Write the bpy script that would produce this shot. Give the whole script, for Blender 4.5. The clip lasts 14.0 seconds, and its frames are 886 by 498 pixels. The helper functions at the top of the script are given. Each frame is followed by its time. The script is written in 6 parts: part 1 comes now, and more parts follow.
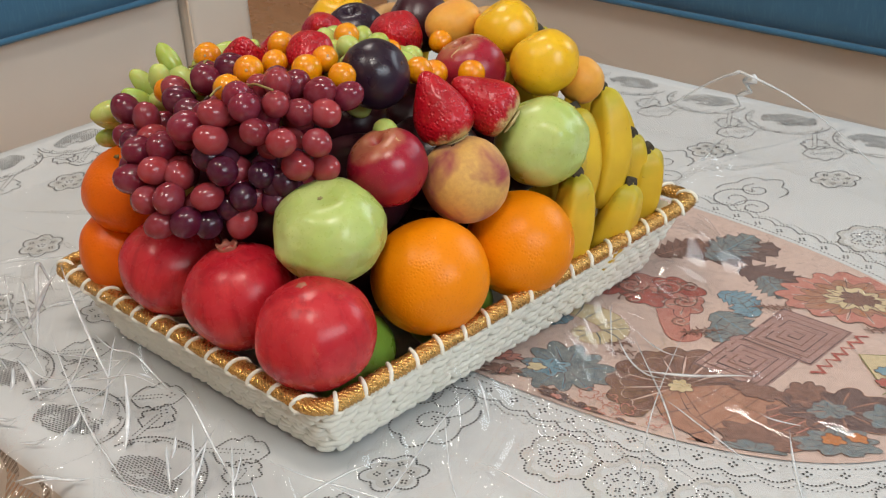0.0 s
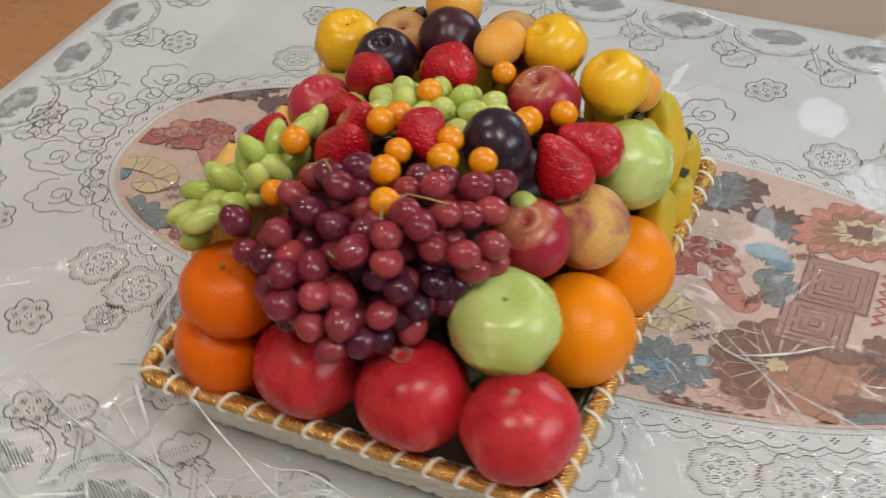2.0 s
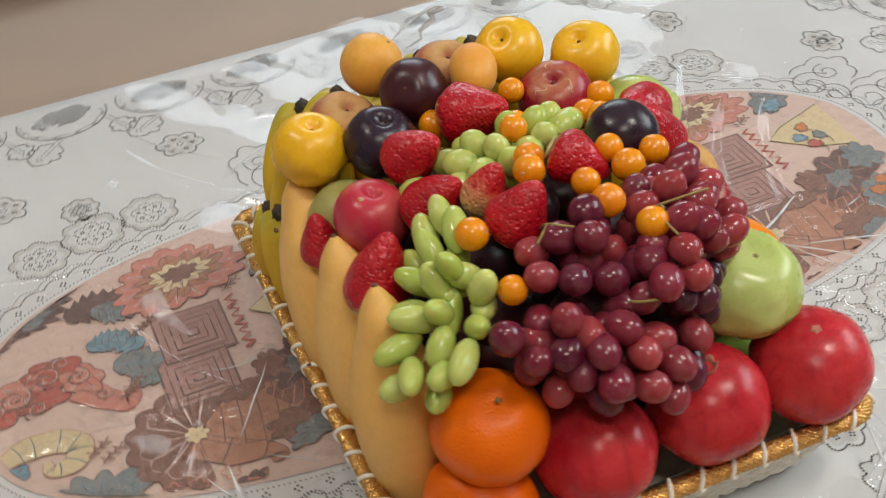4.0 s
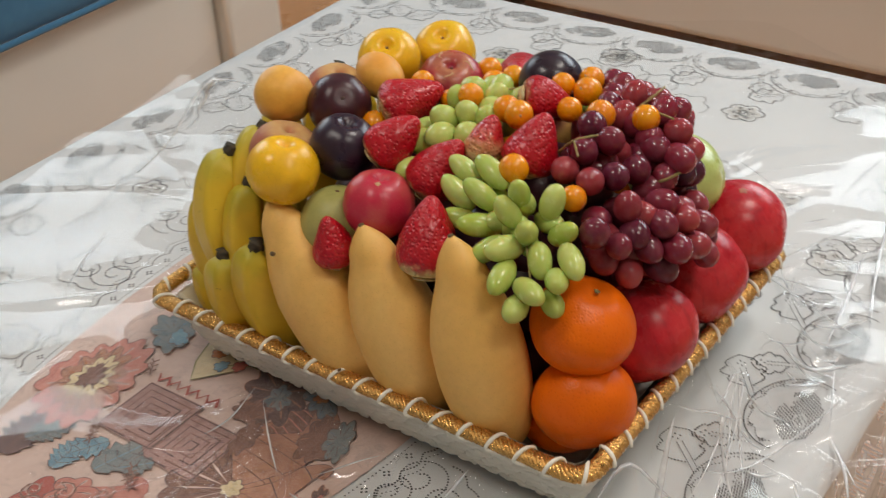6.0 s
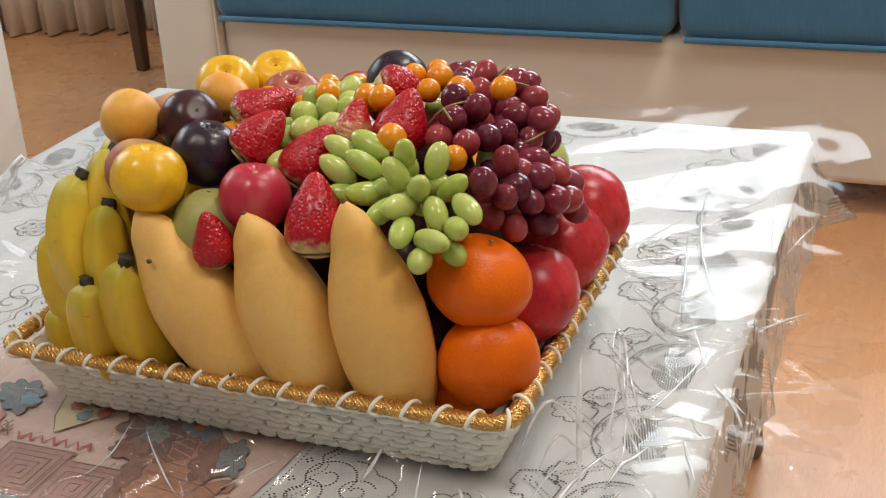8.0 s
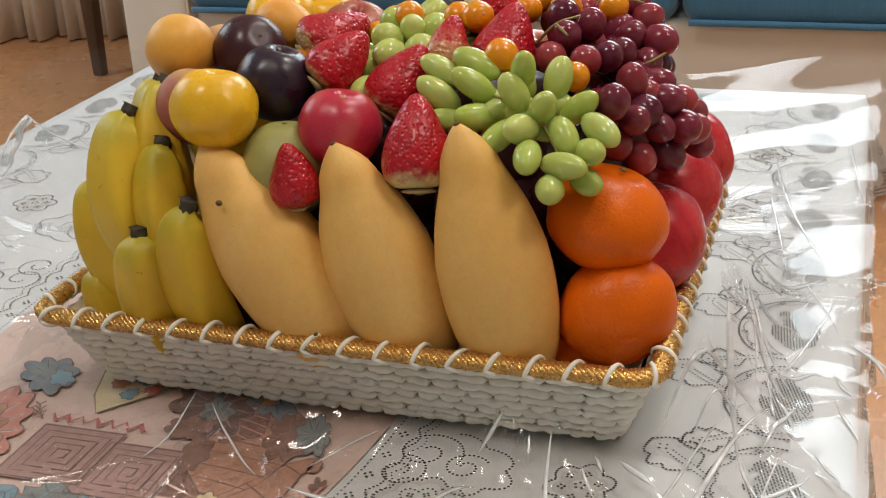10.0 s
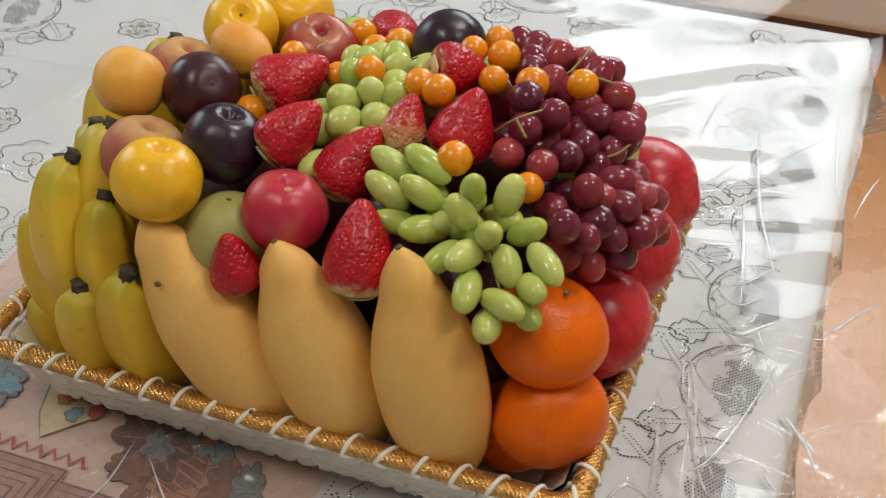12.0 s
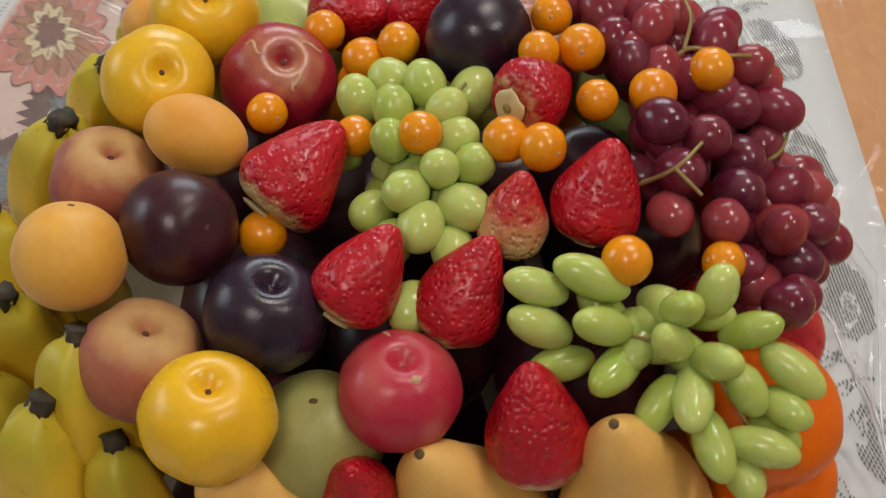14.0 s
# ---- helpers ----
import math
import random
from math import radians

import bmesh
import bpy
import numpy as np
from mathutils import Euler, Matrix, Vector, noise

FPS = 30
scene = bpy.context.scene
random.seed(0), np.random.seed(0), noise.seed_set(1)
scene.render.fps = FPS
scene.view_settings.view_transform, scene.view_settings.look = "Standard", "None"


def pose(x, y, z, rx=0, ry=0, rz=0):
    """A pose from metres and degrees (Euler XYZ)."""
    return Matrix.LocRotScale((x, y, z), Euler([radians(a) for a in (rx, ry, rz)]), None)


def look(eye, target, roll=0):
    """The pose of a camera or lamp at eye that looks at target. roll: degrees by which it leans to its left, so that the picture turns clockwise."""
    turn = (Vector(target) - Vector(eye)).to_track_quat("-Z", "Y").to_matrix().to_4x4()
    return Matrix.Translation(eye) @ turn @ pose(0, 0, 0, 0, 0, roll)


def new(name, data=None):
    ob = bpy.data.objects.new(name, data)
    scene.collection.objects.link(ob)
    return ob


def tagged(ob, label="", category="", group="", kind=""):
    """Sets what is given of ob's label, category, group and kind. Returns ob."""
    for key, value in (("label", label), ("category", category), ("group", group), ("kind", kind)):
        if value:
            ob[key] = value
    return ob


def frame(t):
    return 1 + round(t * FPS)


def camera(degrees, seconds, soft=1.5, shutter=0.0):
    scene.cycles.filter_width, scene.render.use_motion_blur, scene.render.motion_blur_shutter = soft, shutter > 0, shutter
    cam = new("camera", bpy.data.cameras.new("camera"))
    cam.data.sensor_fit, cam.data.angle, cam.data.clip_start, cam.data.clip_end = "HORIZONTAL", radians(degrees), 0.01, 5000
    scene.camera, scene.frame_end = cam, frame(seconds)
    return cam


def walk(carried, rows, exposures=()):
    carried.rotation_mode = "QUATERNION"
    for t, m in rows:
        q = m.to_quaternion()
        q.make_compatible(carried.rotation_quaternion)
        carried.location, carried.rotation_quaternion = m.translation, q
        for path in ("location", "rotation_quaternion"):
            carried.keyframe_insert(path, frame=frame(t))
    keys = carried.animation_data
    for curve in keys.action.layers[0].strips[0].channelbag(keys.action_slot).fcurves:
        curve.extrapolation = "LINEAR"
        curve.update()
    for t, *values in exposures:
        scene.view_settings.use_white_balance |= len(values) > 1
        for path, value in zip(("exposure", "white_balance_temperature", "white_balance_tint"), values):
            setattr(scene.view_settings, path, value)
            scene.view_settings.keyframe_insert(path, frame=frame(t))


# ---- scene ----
cam = camera(38.1, 14.0, soft=1.15, shutter=0.4)
PATH = [
    (0, (0.727, -0.586, 0.526), (-0.569, 0.644, -0.373), -3.9),
    (0.5, (0.707, -0.61, 0.595), (-0.502, 0.618, -0.42), -2.9),
    (1, (0.648, -0.698, 0.733), (-0.351, 0.584, -0.432), -0.4),
    (1.5, (0.566, -0.742, 0.772), (-0.315, 0.582, -0.44), 0.5),
    (2, (0.339, -0.691, 0.751), (-0.316, 0.692, -0.536), -2.4),
    (2.5, (0.135, -0.713, 0.742), (-0.183, 0.764, -0.568), -2.5),
    (3, (-0.019, -0.783, 0.753), (-0.009, 0.747, -0.535), -2.8),
    (3.5, (-0.146, -0.728, 0.71), (0.066, 0.808, -0.554), -2.6),
    (3.7, (-0.208, -0.681, 0.717), (0.139, 0.825, -0.552), -3.7),
    (5.8, (-0.693, -0.512, 0.684), (0.575, 0.585, -0.406), -3.7),
    (6, (-0.717, -0.485, 0.668), (0.618, 0.53, -0.422), -3.4),
    (6.5, (-0.784, -0.456, 0.592), (0.727, 0.41, -0.391), -3.9),
    (7, (-0.841, -0.438, 0.553), (0.76, 0.35, -0.349), -3.4),
    (7.5, (-0.86, -0.439, 0.557), (0.785, 0.305, -0.302), -3.9),
    (8, (-0.852, -0.411, 0.532), (0.833, 0.274, -0.299), -3.3),
    (8.5, (-0.831, -0.357, 0.477), (0.897, 0.281, -0.302), -3.1),
    (8.7, (-0.831, -0.327, 0.458), (0.915, 0.272, -0.314), -2.7),
    (11, (-0.746, -0.259, 0.431), (0.969, 0.34, -0.404), -3.8),
    (11.5, (-0.7, -0.26, 0.533), (0.898, 0.294, -0.535), -3.2),
    (12, (-0.67, -0.263, 0.64), (0.837, 0.264, -0.566), 1.2),
    (12.5, (-0.647, -0.191, 0.695), (0.77, 0.205, -0.66), 2.6),
    (13, (-0.553, -0.096, 0.683), (0.796, 0.213, -0.761), -1.4),
    (13.5, (-0.432, -0.04, 0.665), (0.843, 0.139, -0.865), -0.9),
    (14, (-0.368, 0.035, 0.664), (0.783, -0.039, -0.97), 0.4),
]
EXPOSURE = [(0.0, 0.14), (1.5, 0.02), (2.0, 0.02), (3.0, 0.12), (3.7, 0.12), (5.8, 0.08), (6.0, 0.1), (6.5, 0.3), (7.5, 0.38), (8.0, 0.34), (8.5, 0.22), (11.0, 0.27), (12.0, 0.13), (12.5, 0.16), (14.0, -0.05)]
walk(cam, [(t, look(eye, target, roll)) for t, eye, target, roll in PATH], EXPOSURE)

# ---- world and light ----
TOP = 0.0          # table top
FLOOR = -0.43      # floor under the table
CEIL = 2.15

world = bpy.data.worlds.new("world")
scene.world = world
world.use_nodes = True
wn = world.node_tree.nodes
sky = wn.new("ShaderNodeTexSky")
sky.sky_type, sky.sun_disc = "NISHITA", False
sky.sun_elevation, sky.sun_rotation = radians(38), radians(80)
world.node_tree.links.new(sky.outputs[0], wn["Background"].inputs[0])
wn["Background"].inputs[1].default_value = 0.1


def area_light(name, m, sx, sy, watts, colour):
    data = bpy.data.lights.new(name, "AREA")
    data.shape, data.size, data.size_y, data.energy, data.color = "RECTANGLE", sx, sy, watts, colour
    ob = new(name, data)
    ob.matrix_world = m
    return ob


# daylight in the openings of the two windows, the ceiling lamp, and two added fills
area_light("window_light_east", look((2.36, -0.25, 1.3), (0, 0.0, 0.1)), 1.5, 0.85, 24, (0.84, 0.95, 1.0))
area_light("window_light_north", look((0.9, 2.5, 1.25), (0.2, 0.2, 0.1)), 1.3, 1.0, 16, (0.84, 0.95, 1.0))
# second and third are added to brighten the west and south sides
for lamp_x, lamp_y, lamp_w in ((0.75, -0.6, 15), (-0.95, 0.5, 11), (-0.35, -1.15, 10)):
    area_light("ceiling_and_fill_light", look((lamp_x, lamp_y, 2.04), (lamp_x, lamp_y, 0)), 0.42, 0.42, lamp_w, (0.98, 0.925, 0.835))


# ---- small tools ----
def link_mesh(name, verts, faces, smooth=True):
    me = bpy.data.meshes.new(name)
    me.from_pydata([tuple(map(float, v)) for v in verts], [], [tuple(map(int, f)) for f in faces])
    if smooth:
        me.polygons.foreach_set("use_smooth", [True] * len(me.polygons))
    me.update()
    return me


def part(name, data, material, parent=None, label="", m=None):
    """One mesh object, under a thing or a part."""
    if isinstance(data, bmesh.types.BMesh):
        me = bpy.data.meshes.new(name)
        data.to_mesh(me)
        data.free()
        data = me
    if material and not data.materials:
        data.materials.append(material)
    ob = new(name, data)
    ob.parent = parent
    if m is not None:
        ob.matrix_basis = m
    if label:
        ob["label"] = label
    return ob


def thing(name, label, category, group="", kind="", m=None):
    ob = new(name)
    ob.empty_display_size = 0.05
    if m is not None:
        ob.matrix_basis = m
    return tagged(ob, label, category, group, kind)


def place(loc, axis=(0, 0, 1), spin=0.0):
    """A pose whose z axis points along axis."""
    return Matrix.Translation(loc) @ Vector(axis).to_track_quat("Z", "Y").to_matrix().to_4x4() @ Matrix.Rotation(spin, 4, "Z")


def revolve(fn, rings=28, seg=40):
    """Closed round form: fn(theta, phi) gives x, y, z; theta 0 is the top."""
    verts = [fn(0.0, 0.0)]
    for i in range(1, rings):
        for j in range(seg):
            verts.append(fn(math.pi * i / rings, 2 * math.pi * j / seg))
    verts.append(fn(math.pi, 0.0))
    faces = [(0, 1 + j, 1 + (j + 1) % seg) for j in range(seg)]
    for i in range(rings - 2):
        a, b = 1 + i * seg, 1 + (i + 1) * seg
        faces += [(a + j, b + j, b + (j + 1) % seg, a + (j + 1) % seg) for j in range(seg)]
    a, last = 1 + (rings - 2) * seg, len(verts) - 1
    faces += [(a + j, last, a + (j + 1) % seg) for j in range(seg)]
    return verts, faces


def spline(points, n):
    """Catmull-Rom through the points."""
    p = [Vector(q) for q in points]
    p = [2 * p[0] - p[1]] + p + [2 * p[-1] - p[-2]]
    out = []
    for k in range(n + 1):
        u = k / n * (len(p) - 3)
        i = min(int(u), len(p) - 4)
        u -= i
        a, b, c, d = p[i:i + 4]
        out.append(0.5 * ((2 * b) + (c - a) * u + (2 * a - 5 * b + 4 * c - d) * u * u + (3 * b - a - 3 * c + d) * u ** 3))
    return out


def tube(points, radius, seg=8, section=None, closed=False, side=None):
    """Skin round a line; radius(s) with s from 0 to 1; section(angle, s) scales it."""
    n = len(points)
    verts, faces = [], []
    normal = None
    for i, p in enumerate(points):
        if closed:
            d = points[(i + 1) % n] - points[i - 1]
        else:
            d = points[min(i + 1, n - 1)] - points[max(i - 1, 0)]
        d = d.normalized()
        if normal is None:
            normal = Vector(side) if side else d.orthogonal()
        normal = (normal - d * normal.dot(d)).normalized()
        other = d.cross(normal)
        s = i / (n - 1)
        r = radius(s) if callable(radius) else radius
        for j in range(seg):
            a = 2 * math.pi * j / seg
            k = r * (section(a, s) if section else 1)
            verts.append(p + normal * (k * math.cos(a)) + other * (k * math.sin(a)))
    for i in range(n if closed else n - 1):
        a, b = i * seg, ((i + 1) % n) * seg
        faces += [(a + j, a + (j + 1) % seg, b + (j + 1) % seg, b + j) for j in range(seg)]
    if not closed:
        faces += [tuple(range(seg - 1, -1, -1)), tuple(range((n - 1) * seg, n * seg))]
    return verts, faces


def merged(pieces):
    verts, faces = [], []
    for v, f in pieces:
        o = len(verts)
        verts += list(v)
        faces += [tuple(k + o for k in face) for face in f]
    return verts, faces


def box_bm(sx, sy, sz, bevel=0.01, segments=3, centre=(0, 0, 0)):
    bm = bmesh.new()
    bmesh.ops.create_cube(bm, size=1)
    bmesh.ops.scale(bm, vec=(sx, sy, sz), verts=bm.verts)
    if bevel:
        bmesh.ops.bevel(bm, geom=bm.edges[:], offset=bevel, segments=segments, profile=0.6, affect="EDGES")
    bmesh.ops.translate(bm, vec=centre, verts=bm.verts)
    for f in bm.faces:
        f.smooth = True
    return bm


# ---- materials ----
class Nodes:
    """Short hand for a material's node tree."""

    def __init__(self, name):
        self.m = bpy.data.materials.new(name)
        self.m.use_nodes = True
        self.t = self.m.node_tree
        self.b = self.t.nodes["Principled BSDF"]
        self.out = self.t.nodes["Material Output"]
        self.coord = self.t.nodes.new("ShaderNodeTexCoord").outputs["Object"]

    def add(self, kind, operation="", feature="", data_type=""):
        n = self.t.nodes.new(kind)
        if operation:
            n.operation = operation
        if feature:
            n.feature = feature
        if data_type:
            n.data_type = data_type
        return n

    def set(self, socket, v):
        if isinstance(v, bpy.types.NodeSocket):
            self.t.links.new(v, socket)
        elif isinstance(v, (tuple, list)):
            socket.default_value = (*v, 1.0)[:len(socket.default_value)] if len(v) == 3 else v
        else:
            socket.default_value = v

    def noise(self, scale, detail=4.0, rough=0.55, vec=None, out=0, distort=0.0):
        n = self.add("ShaderNodeTexNoise")
        self.set(n.inputs["Vector"], vec or self.coord)
        n.inputs["Scale"].default_value, n.inputs["Detail"].default_value = scale, detail
        n.inputs["Roughness"].default_value, n.inputs["Distortion"].default_value = rough, distort
        return n.outputs[out]

    def voronoi(self, scale, vec=None, feature="F1", out=0):
        n = self.add("ShaderNodeTexVoronoi", feature=feature)
        self.set(n.inputs["Vector"], vec or self.coord)
        n.inputs["Scale"].default_value = scale
        return n.outputs[out]

    def stretch(self, x, y, z):
        n = self.add("ShaderNodeMapping")
        self.set(n.inputs["Vector"], self.coord)
        n.inputs["Scale"].default_value = (x, y, z)
        return n.outputs[0]

    def math(self, op, a, b=0.0):
        n = self.add("ShaderNodeMath", operation=op)
        self.set(n.inputs[0], a)
        self.set(n.inputs[1], b)
        return n.outputs[0]

    def range(self, v, a, b, c=0.0, d=1.0):
        n = self.add("ShaderNodeMapRange")
        self.set(n.inputs[0], v)
        for k, x in enumerate((a, b, c, d)):
            n.inputs[k + 1].default_value = x
        return n.outputs[0]

    def mix(self, f, a, b):
        n = self.add("ShaderNodeMix", data_type="RGBA")
        self.set(n.inputs[0], f)
        self.set(n.inputs[6], a)
        self.set(n.inputs[7], b)
        return n.outputs[2]

    def axis(self, k, v=None):
        n = self.add("ShaderNodeSeparateXYZ")
        self.set(n.inputs[0], v or self.coord)
        return n.outputs[k]

    def random(self):
        return self.add("ShaderNodeObjectInfo").outputs["Random"]

    def bump(self, height, strength, distance=0.001):
        n = self.add("ShaderNodeBump")
        n.inputs["Strength"].default_value, n.inputs["Distance"].default_value = strength, distance
        self.set(n.inputs["Height"], height)
        if self.b.inputs["Normal"].links:
            self.set(n.inputs["Normal"], self.b.inputs["Normal"].links[0].from_socket)
        self.set(self.b.inputs["Normal"], n.outputs[0])

    def done(self, colour, rough=0.5, metal=0.0, sss=0.0, radius=(0.5, 0.2, 0.1), sss_scale=0.005, coat=0.0, spec=0.5, trans=0.0, sheen=0.0):
        self.set(self.b.inputs["Base Color"], colour)
        self.set(self.b.inputs["Roughness"], rough)
        self.set(self.b.inputs["Metallic"], metal)
        self.b.inputs["Specular IOR Level"].default_value = spec
        if sss:
            self.b.inputs["Subsurface Weight"].default_value = sss
            self.b.inputs["Subsurface Radius"].default_value = radius
            self.b.inputs["Subsurface Scale"].default_value = sss_scale
        self.b.inputs["Coat Weight"].default_value = coat
        self.b.inputs["Coat Roughness"].default_value = 0.12
        self.b.inputs["Sheen Weight"].default_value = sheen
        self.b.inputs["Transmission Weight"].default_value = trans
        return self.m


def fruit_skin(name, base, blush, blush_scale, amount, rough, spots=None, spot_scale=900, bump=0.1, bump_scale=700, coat=0.0, top=None, top_r=(0.3, 1.0), sss=0.0, sheen=0.0, spread=0.25):
    """Skin with blotches of blush, a lighter top round the stem, speckles and fine relief."""
    n = Nodes(name)
    shifted = n.add("ShaderNodeVectorMath", operation="ADD")
    n.set(shifted.inputs[0], n.coord)
    n.set(shifted.inputs[1], n.random())
    v = shifted.outputs[0]
    f = n.range(n.noise(blush_scale, 3, 0.5, v, distort=0.4), 0.5 - spread + (0.5 - amount), 0.5 + spread + (0.5 - amount))
    c = n.mix(f, base, blush)
    c = n.mix(n.range(n.noise(blush_scale * 9, 4, 0.6, v), 0.35, 0.75, 0, 0.25), c, [x * 0.72 for x in blush])
    if top:
        z = n.axis(2)
        c = n.mix(n.range(n.math("ADD", z, n.math("MULTIPLY", n.noise(90, 3, vec=v), 0.012)), top_r[0], top_r[1]), c, top)
    if spots:
        c = n.mix(n.range(n.voronoi(spot_scale, v), 0.1, 0.22, 0.55, 0.0), c, spots)
    n.bump(n.noise(bump_scale, 3), bump, 0.0008)
    r = n.range(n.noise(60, 4, vec=v), 0.3, 0.7, rough * 0.82, rough * 1.2)
    return n.done(c, r, sss=sss, coat=coat, sheen=sheen)


def rind(name, base, dark):
    """Citrus rind with pores."""
    n = Nodes(name)
    c = n.mix(n.noise(28, 3), base, dark)
    pore = n.voronoi(420)
    c = n.mix(n.range(pore, 0.05, 0.35, 0.35, 0.0), c, [x * 0.75 for x in dark])
    n.bump(n.range(pore, 0.0, 0.55), 0.2, 0.001)
    n.bump(n.noise(45, 2), 0.05, 0.002)
    return n.done(c, 0.36, spec=0.27)


def pomegranate_skin():
    """Leathery crimson skin: meridian streaks, a paler cheek, scattered pores and scuffs."""
    n = Nodes("pomegranate_skin")
    shifted = n.add("ShaderNodeVectorMath", operation="ADD")
    n.set(shifted.inputs[0], n.coord)
    n.set(shifted.inputs[1], n.random())
    v = shifted.outputs[0]
    c = n.mix(n.range(n.noise(22, 3, 0.5, v, distort=0.5), 0.35, 0.68), (0.47, 0.013, 0.026), (0.6, 0.048, 0.053))
    streak = n.noise(130, 4, 0.6, n.stretch(1, 1, 0.12), distort=0.3)
    c = n.mix(n.range(streak, 0.5, 0.68, 0, 0.55), c, (0.28, 0.005, 0.014))
    c = n.mix(n.range(n.noise(70, 5, 0.7, v), 0.62, 0.75, 0, 0.35), c, (0.66, 0.2, 0.14))
    spot = n.math("MULTIPLY", n.range(n.voronoi(300, v), 0.05, 0.14, 0.5, 0.0), n.range(n.noise(60, 3, 0.5, v), 0.5, 0.62))
    c = n.mix(spot, c, (0.66, 0.3, 0.2))
    c = n.mix(n.range(n.noise(36, 3, 0.6, v), 0.72, 0.76, 0, 0.55), c, (0.2, 0.06, 0.03))
    n.bump(n.noise(55, 3), 0.18, 0.002)
    n.bump(n.noise(600, 3), 0.12, 0.0006)
    return n.done(c, n.range(n.noise(80, 4, vec=v), 0.3, 0.7, 0.2, 0.34), spec=0.32)


M = {}
M["pomegranate"] = pomegranate_skin()
M["pom_crown"] = fruit_skin("pomegranate_crown", (0.5, 0.2, 0.13), (0.3, 0.06, 0.04), 120, 0.5, 0.6)
M["tangerine"] = rind("tangerine_rind", (0.84, 0.17, 0.002), (0.74, 0.11, 0.001))
M["orange"] = rind("orange_rind", (0.9, 0.285, 0.001), (0.84, 0.215, 0.001))
M["button"] = fruit_skin("stem_button", (0.32, 0.28, 0.1), (0.16, 0.12, 0.05), 300, 0.5, 0.7)
M["guava"] = fruit_skin("guava_skin", (0.4, 0.52, 0.11), (0.54, 0.62, 0.22), 30, 0.5, 0.28, (0.32, 0.44, 0.08), 330, 0.3, 70, sss=0.06)
M["guava_dull"] = fruit_skin("pear_skin", (0.4, 0.36, 0.11), (0.3, 0.3, 0.09), 34, 0.5, 0.5, (0.2, 0.17, 0.05), 600)
M["leafgreen"] = fruit_skin("green_apple_skin", (0.14, 0.28, 0.03), (0.24, 0.34, 0.06), 34, 0.5, 0.3, (0.3, 0.45, 0.12), 500)
M["nectarine"] = fruit_skin("nectarine_skin", (0.42, 0.014, 0.036), (0.24, 0.006, 0.026), 30, 0.5, 0.3, (0.5, 0.2, 0.1), 800, top=(0.58, 0.3, 0.13), top_r=(0.024, 0.036), sss=0.03)
M["nectarine_pale"] = fruit_skin("ripe_nectarine_skin", (0.5, 0.014, 0.05), (0.58, 0.15, 0.11), 30, 0.3, 0.32, (0.6, 0.2, 0.16), 700, spread=0.2, sss=0.03)
M["peach"] = fruit_skin("peach_skin", (0.7, 0.4, 0.1), (0.32, 0.05, 0.06), 30, 0.45, 0.62, bump=0.2, bump_scale=1500, sheen=0.15, spread=0.1, sss=0.03)
M["peach_dark"] = fruit_skin("dusky_peach_skin", (0.5, 0.17, 0.06), (0.27, 0.035, 0.045), 28, 0.5, 0.6, bump=0.2, bump_scale=1500, sheen=0.1, top=(0.6, 0.38, 0.13), top_r=(0.02, 0.031))
M["plum"] = fruit_skin("plum_skin", (0.016, 0.005, 0.013), (0.032, 0.015, 0.034), 30, 0.45, 0.3, (0.1, 0.06, 0.1), 900)
M["plum_and_gap_filler"] = fruit_skin("red_plum_and_gap_filler_skin", (0.03, 0.005, 0.012), (0.06, 0.009, 0.016), 30, 0.45, 0.32, (0.16, 0.08, 0.08), 900)
M["yellow"] = fruit_skin("yellow_plum_skin", (0.88, 0.53, 0.018), (0.82, 0.43, 0.01), 30, 0.45, 0.3, (0.62, 0.3, 0.02), 520, sss=0.06)
M["apricot"] = fruit_skin("apricot_skin", (0.82, 0.43, 0.06), (0.78, 0.31, 0.025), 30, 0.45, 0.5, bump=0.12, bump_scale=1400, sheen=0.15, sss=0.06)
M["physalis"] = fruit_skin("golden_berry_skin", (0.86, 0.34, 0.003), (0.8, 0.22, 0.001), 60, 0.45, 0.26, sss=0.12, coat=0.15)
M["mango"] = fruit_skin("mango_skin", (0.88, 0.55, 0.175), (0.84, 0.47, 0.11), 18, 0.5, 0.52, (0.6, 0.3, 0.06), 520, 0.1, 900, sss=0.06)
M["mango_mark"] = fruit_skin("mango_scar", (0.09, 0.05, 0.02), (0.16, 0.09, 0.03), 300, 0.5, 0.7)
M["banana_end"] = fruit_skin("banana_tip", (0.03, 0.024, 0.016), (0.1, 0.075, 0.04), 220, 0.4, 0.75, bump=0.4)
M["stem"] = fruit_skin("grape_stem", (0.34, 0.3, 0.08), (0.26, 0.15, 0.06), 160, 0.5, 0.6)
M["pit"] = fruit_skin("stem_pit", (0.05, 0.02, 0.012), (0.12, 0.05, 0.02), 260, 0.5, 0.7)
M["scar"] = fruit_skin("skin_crack", (0.62, 0.42, 0.24), (0.5, 0.28, 0.14), 260, 0.5, 0.65)


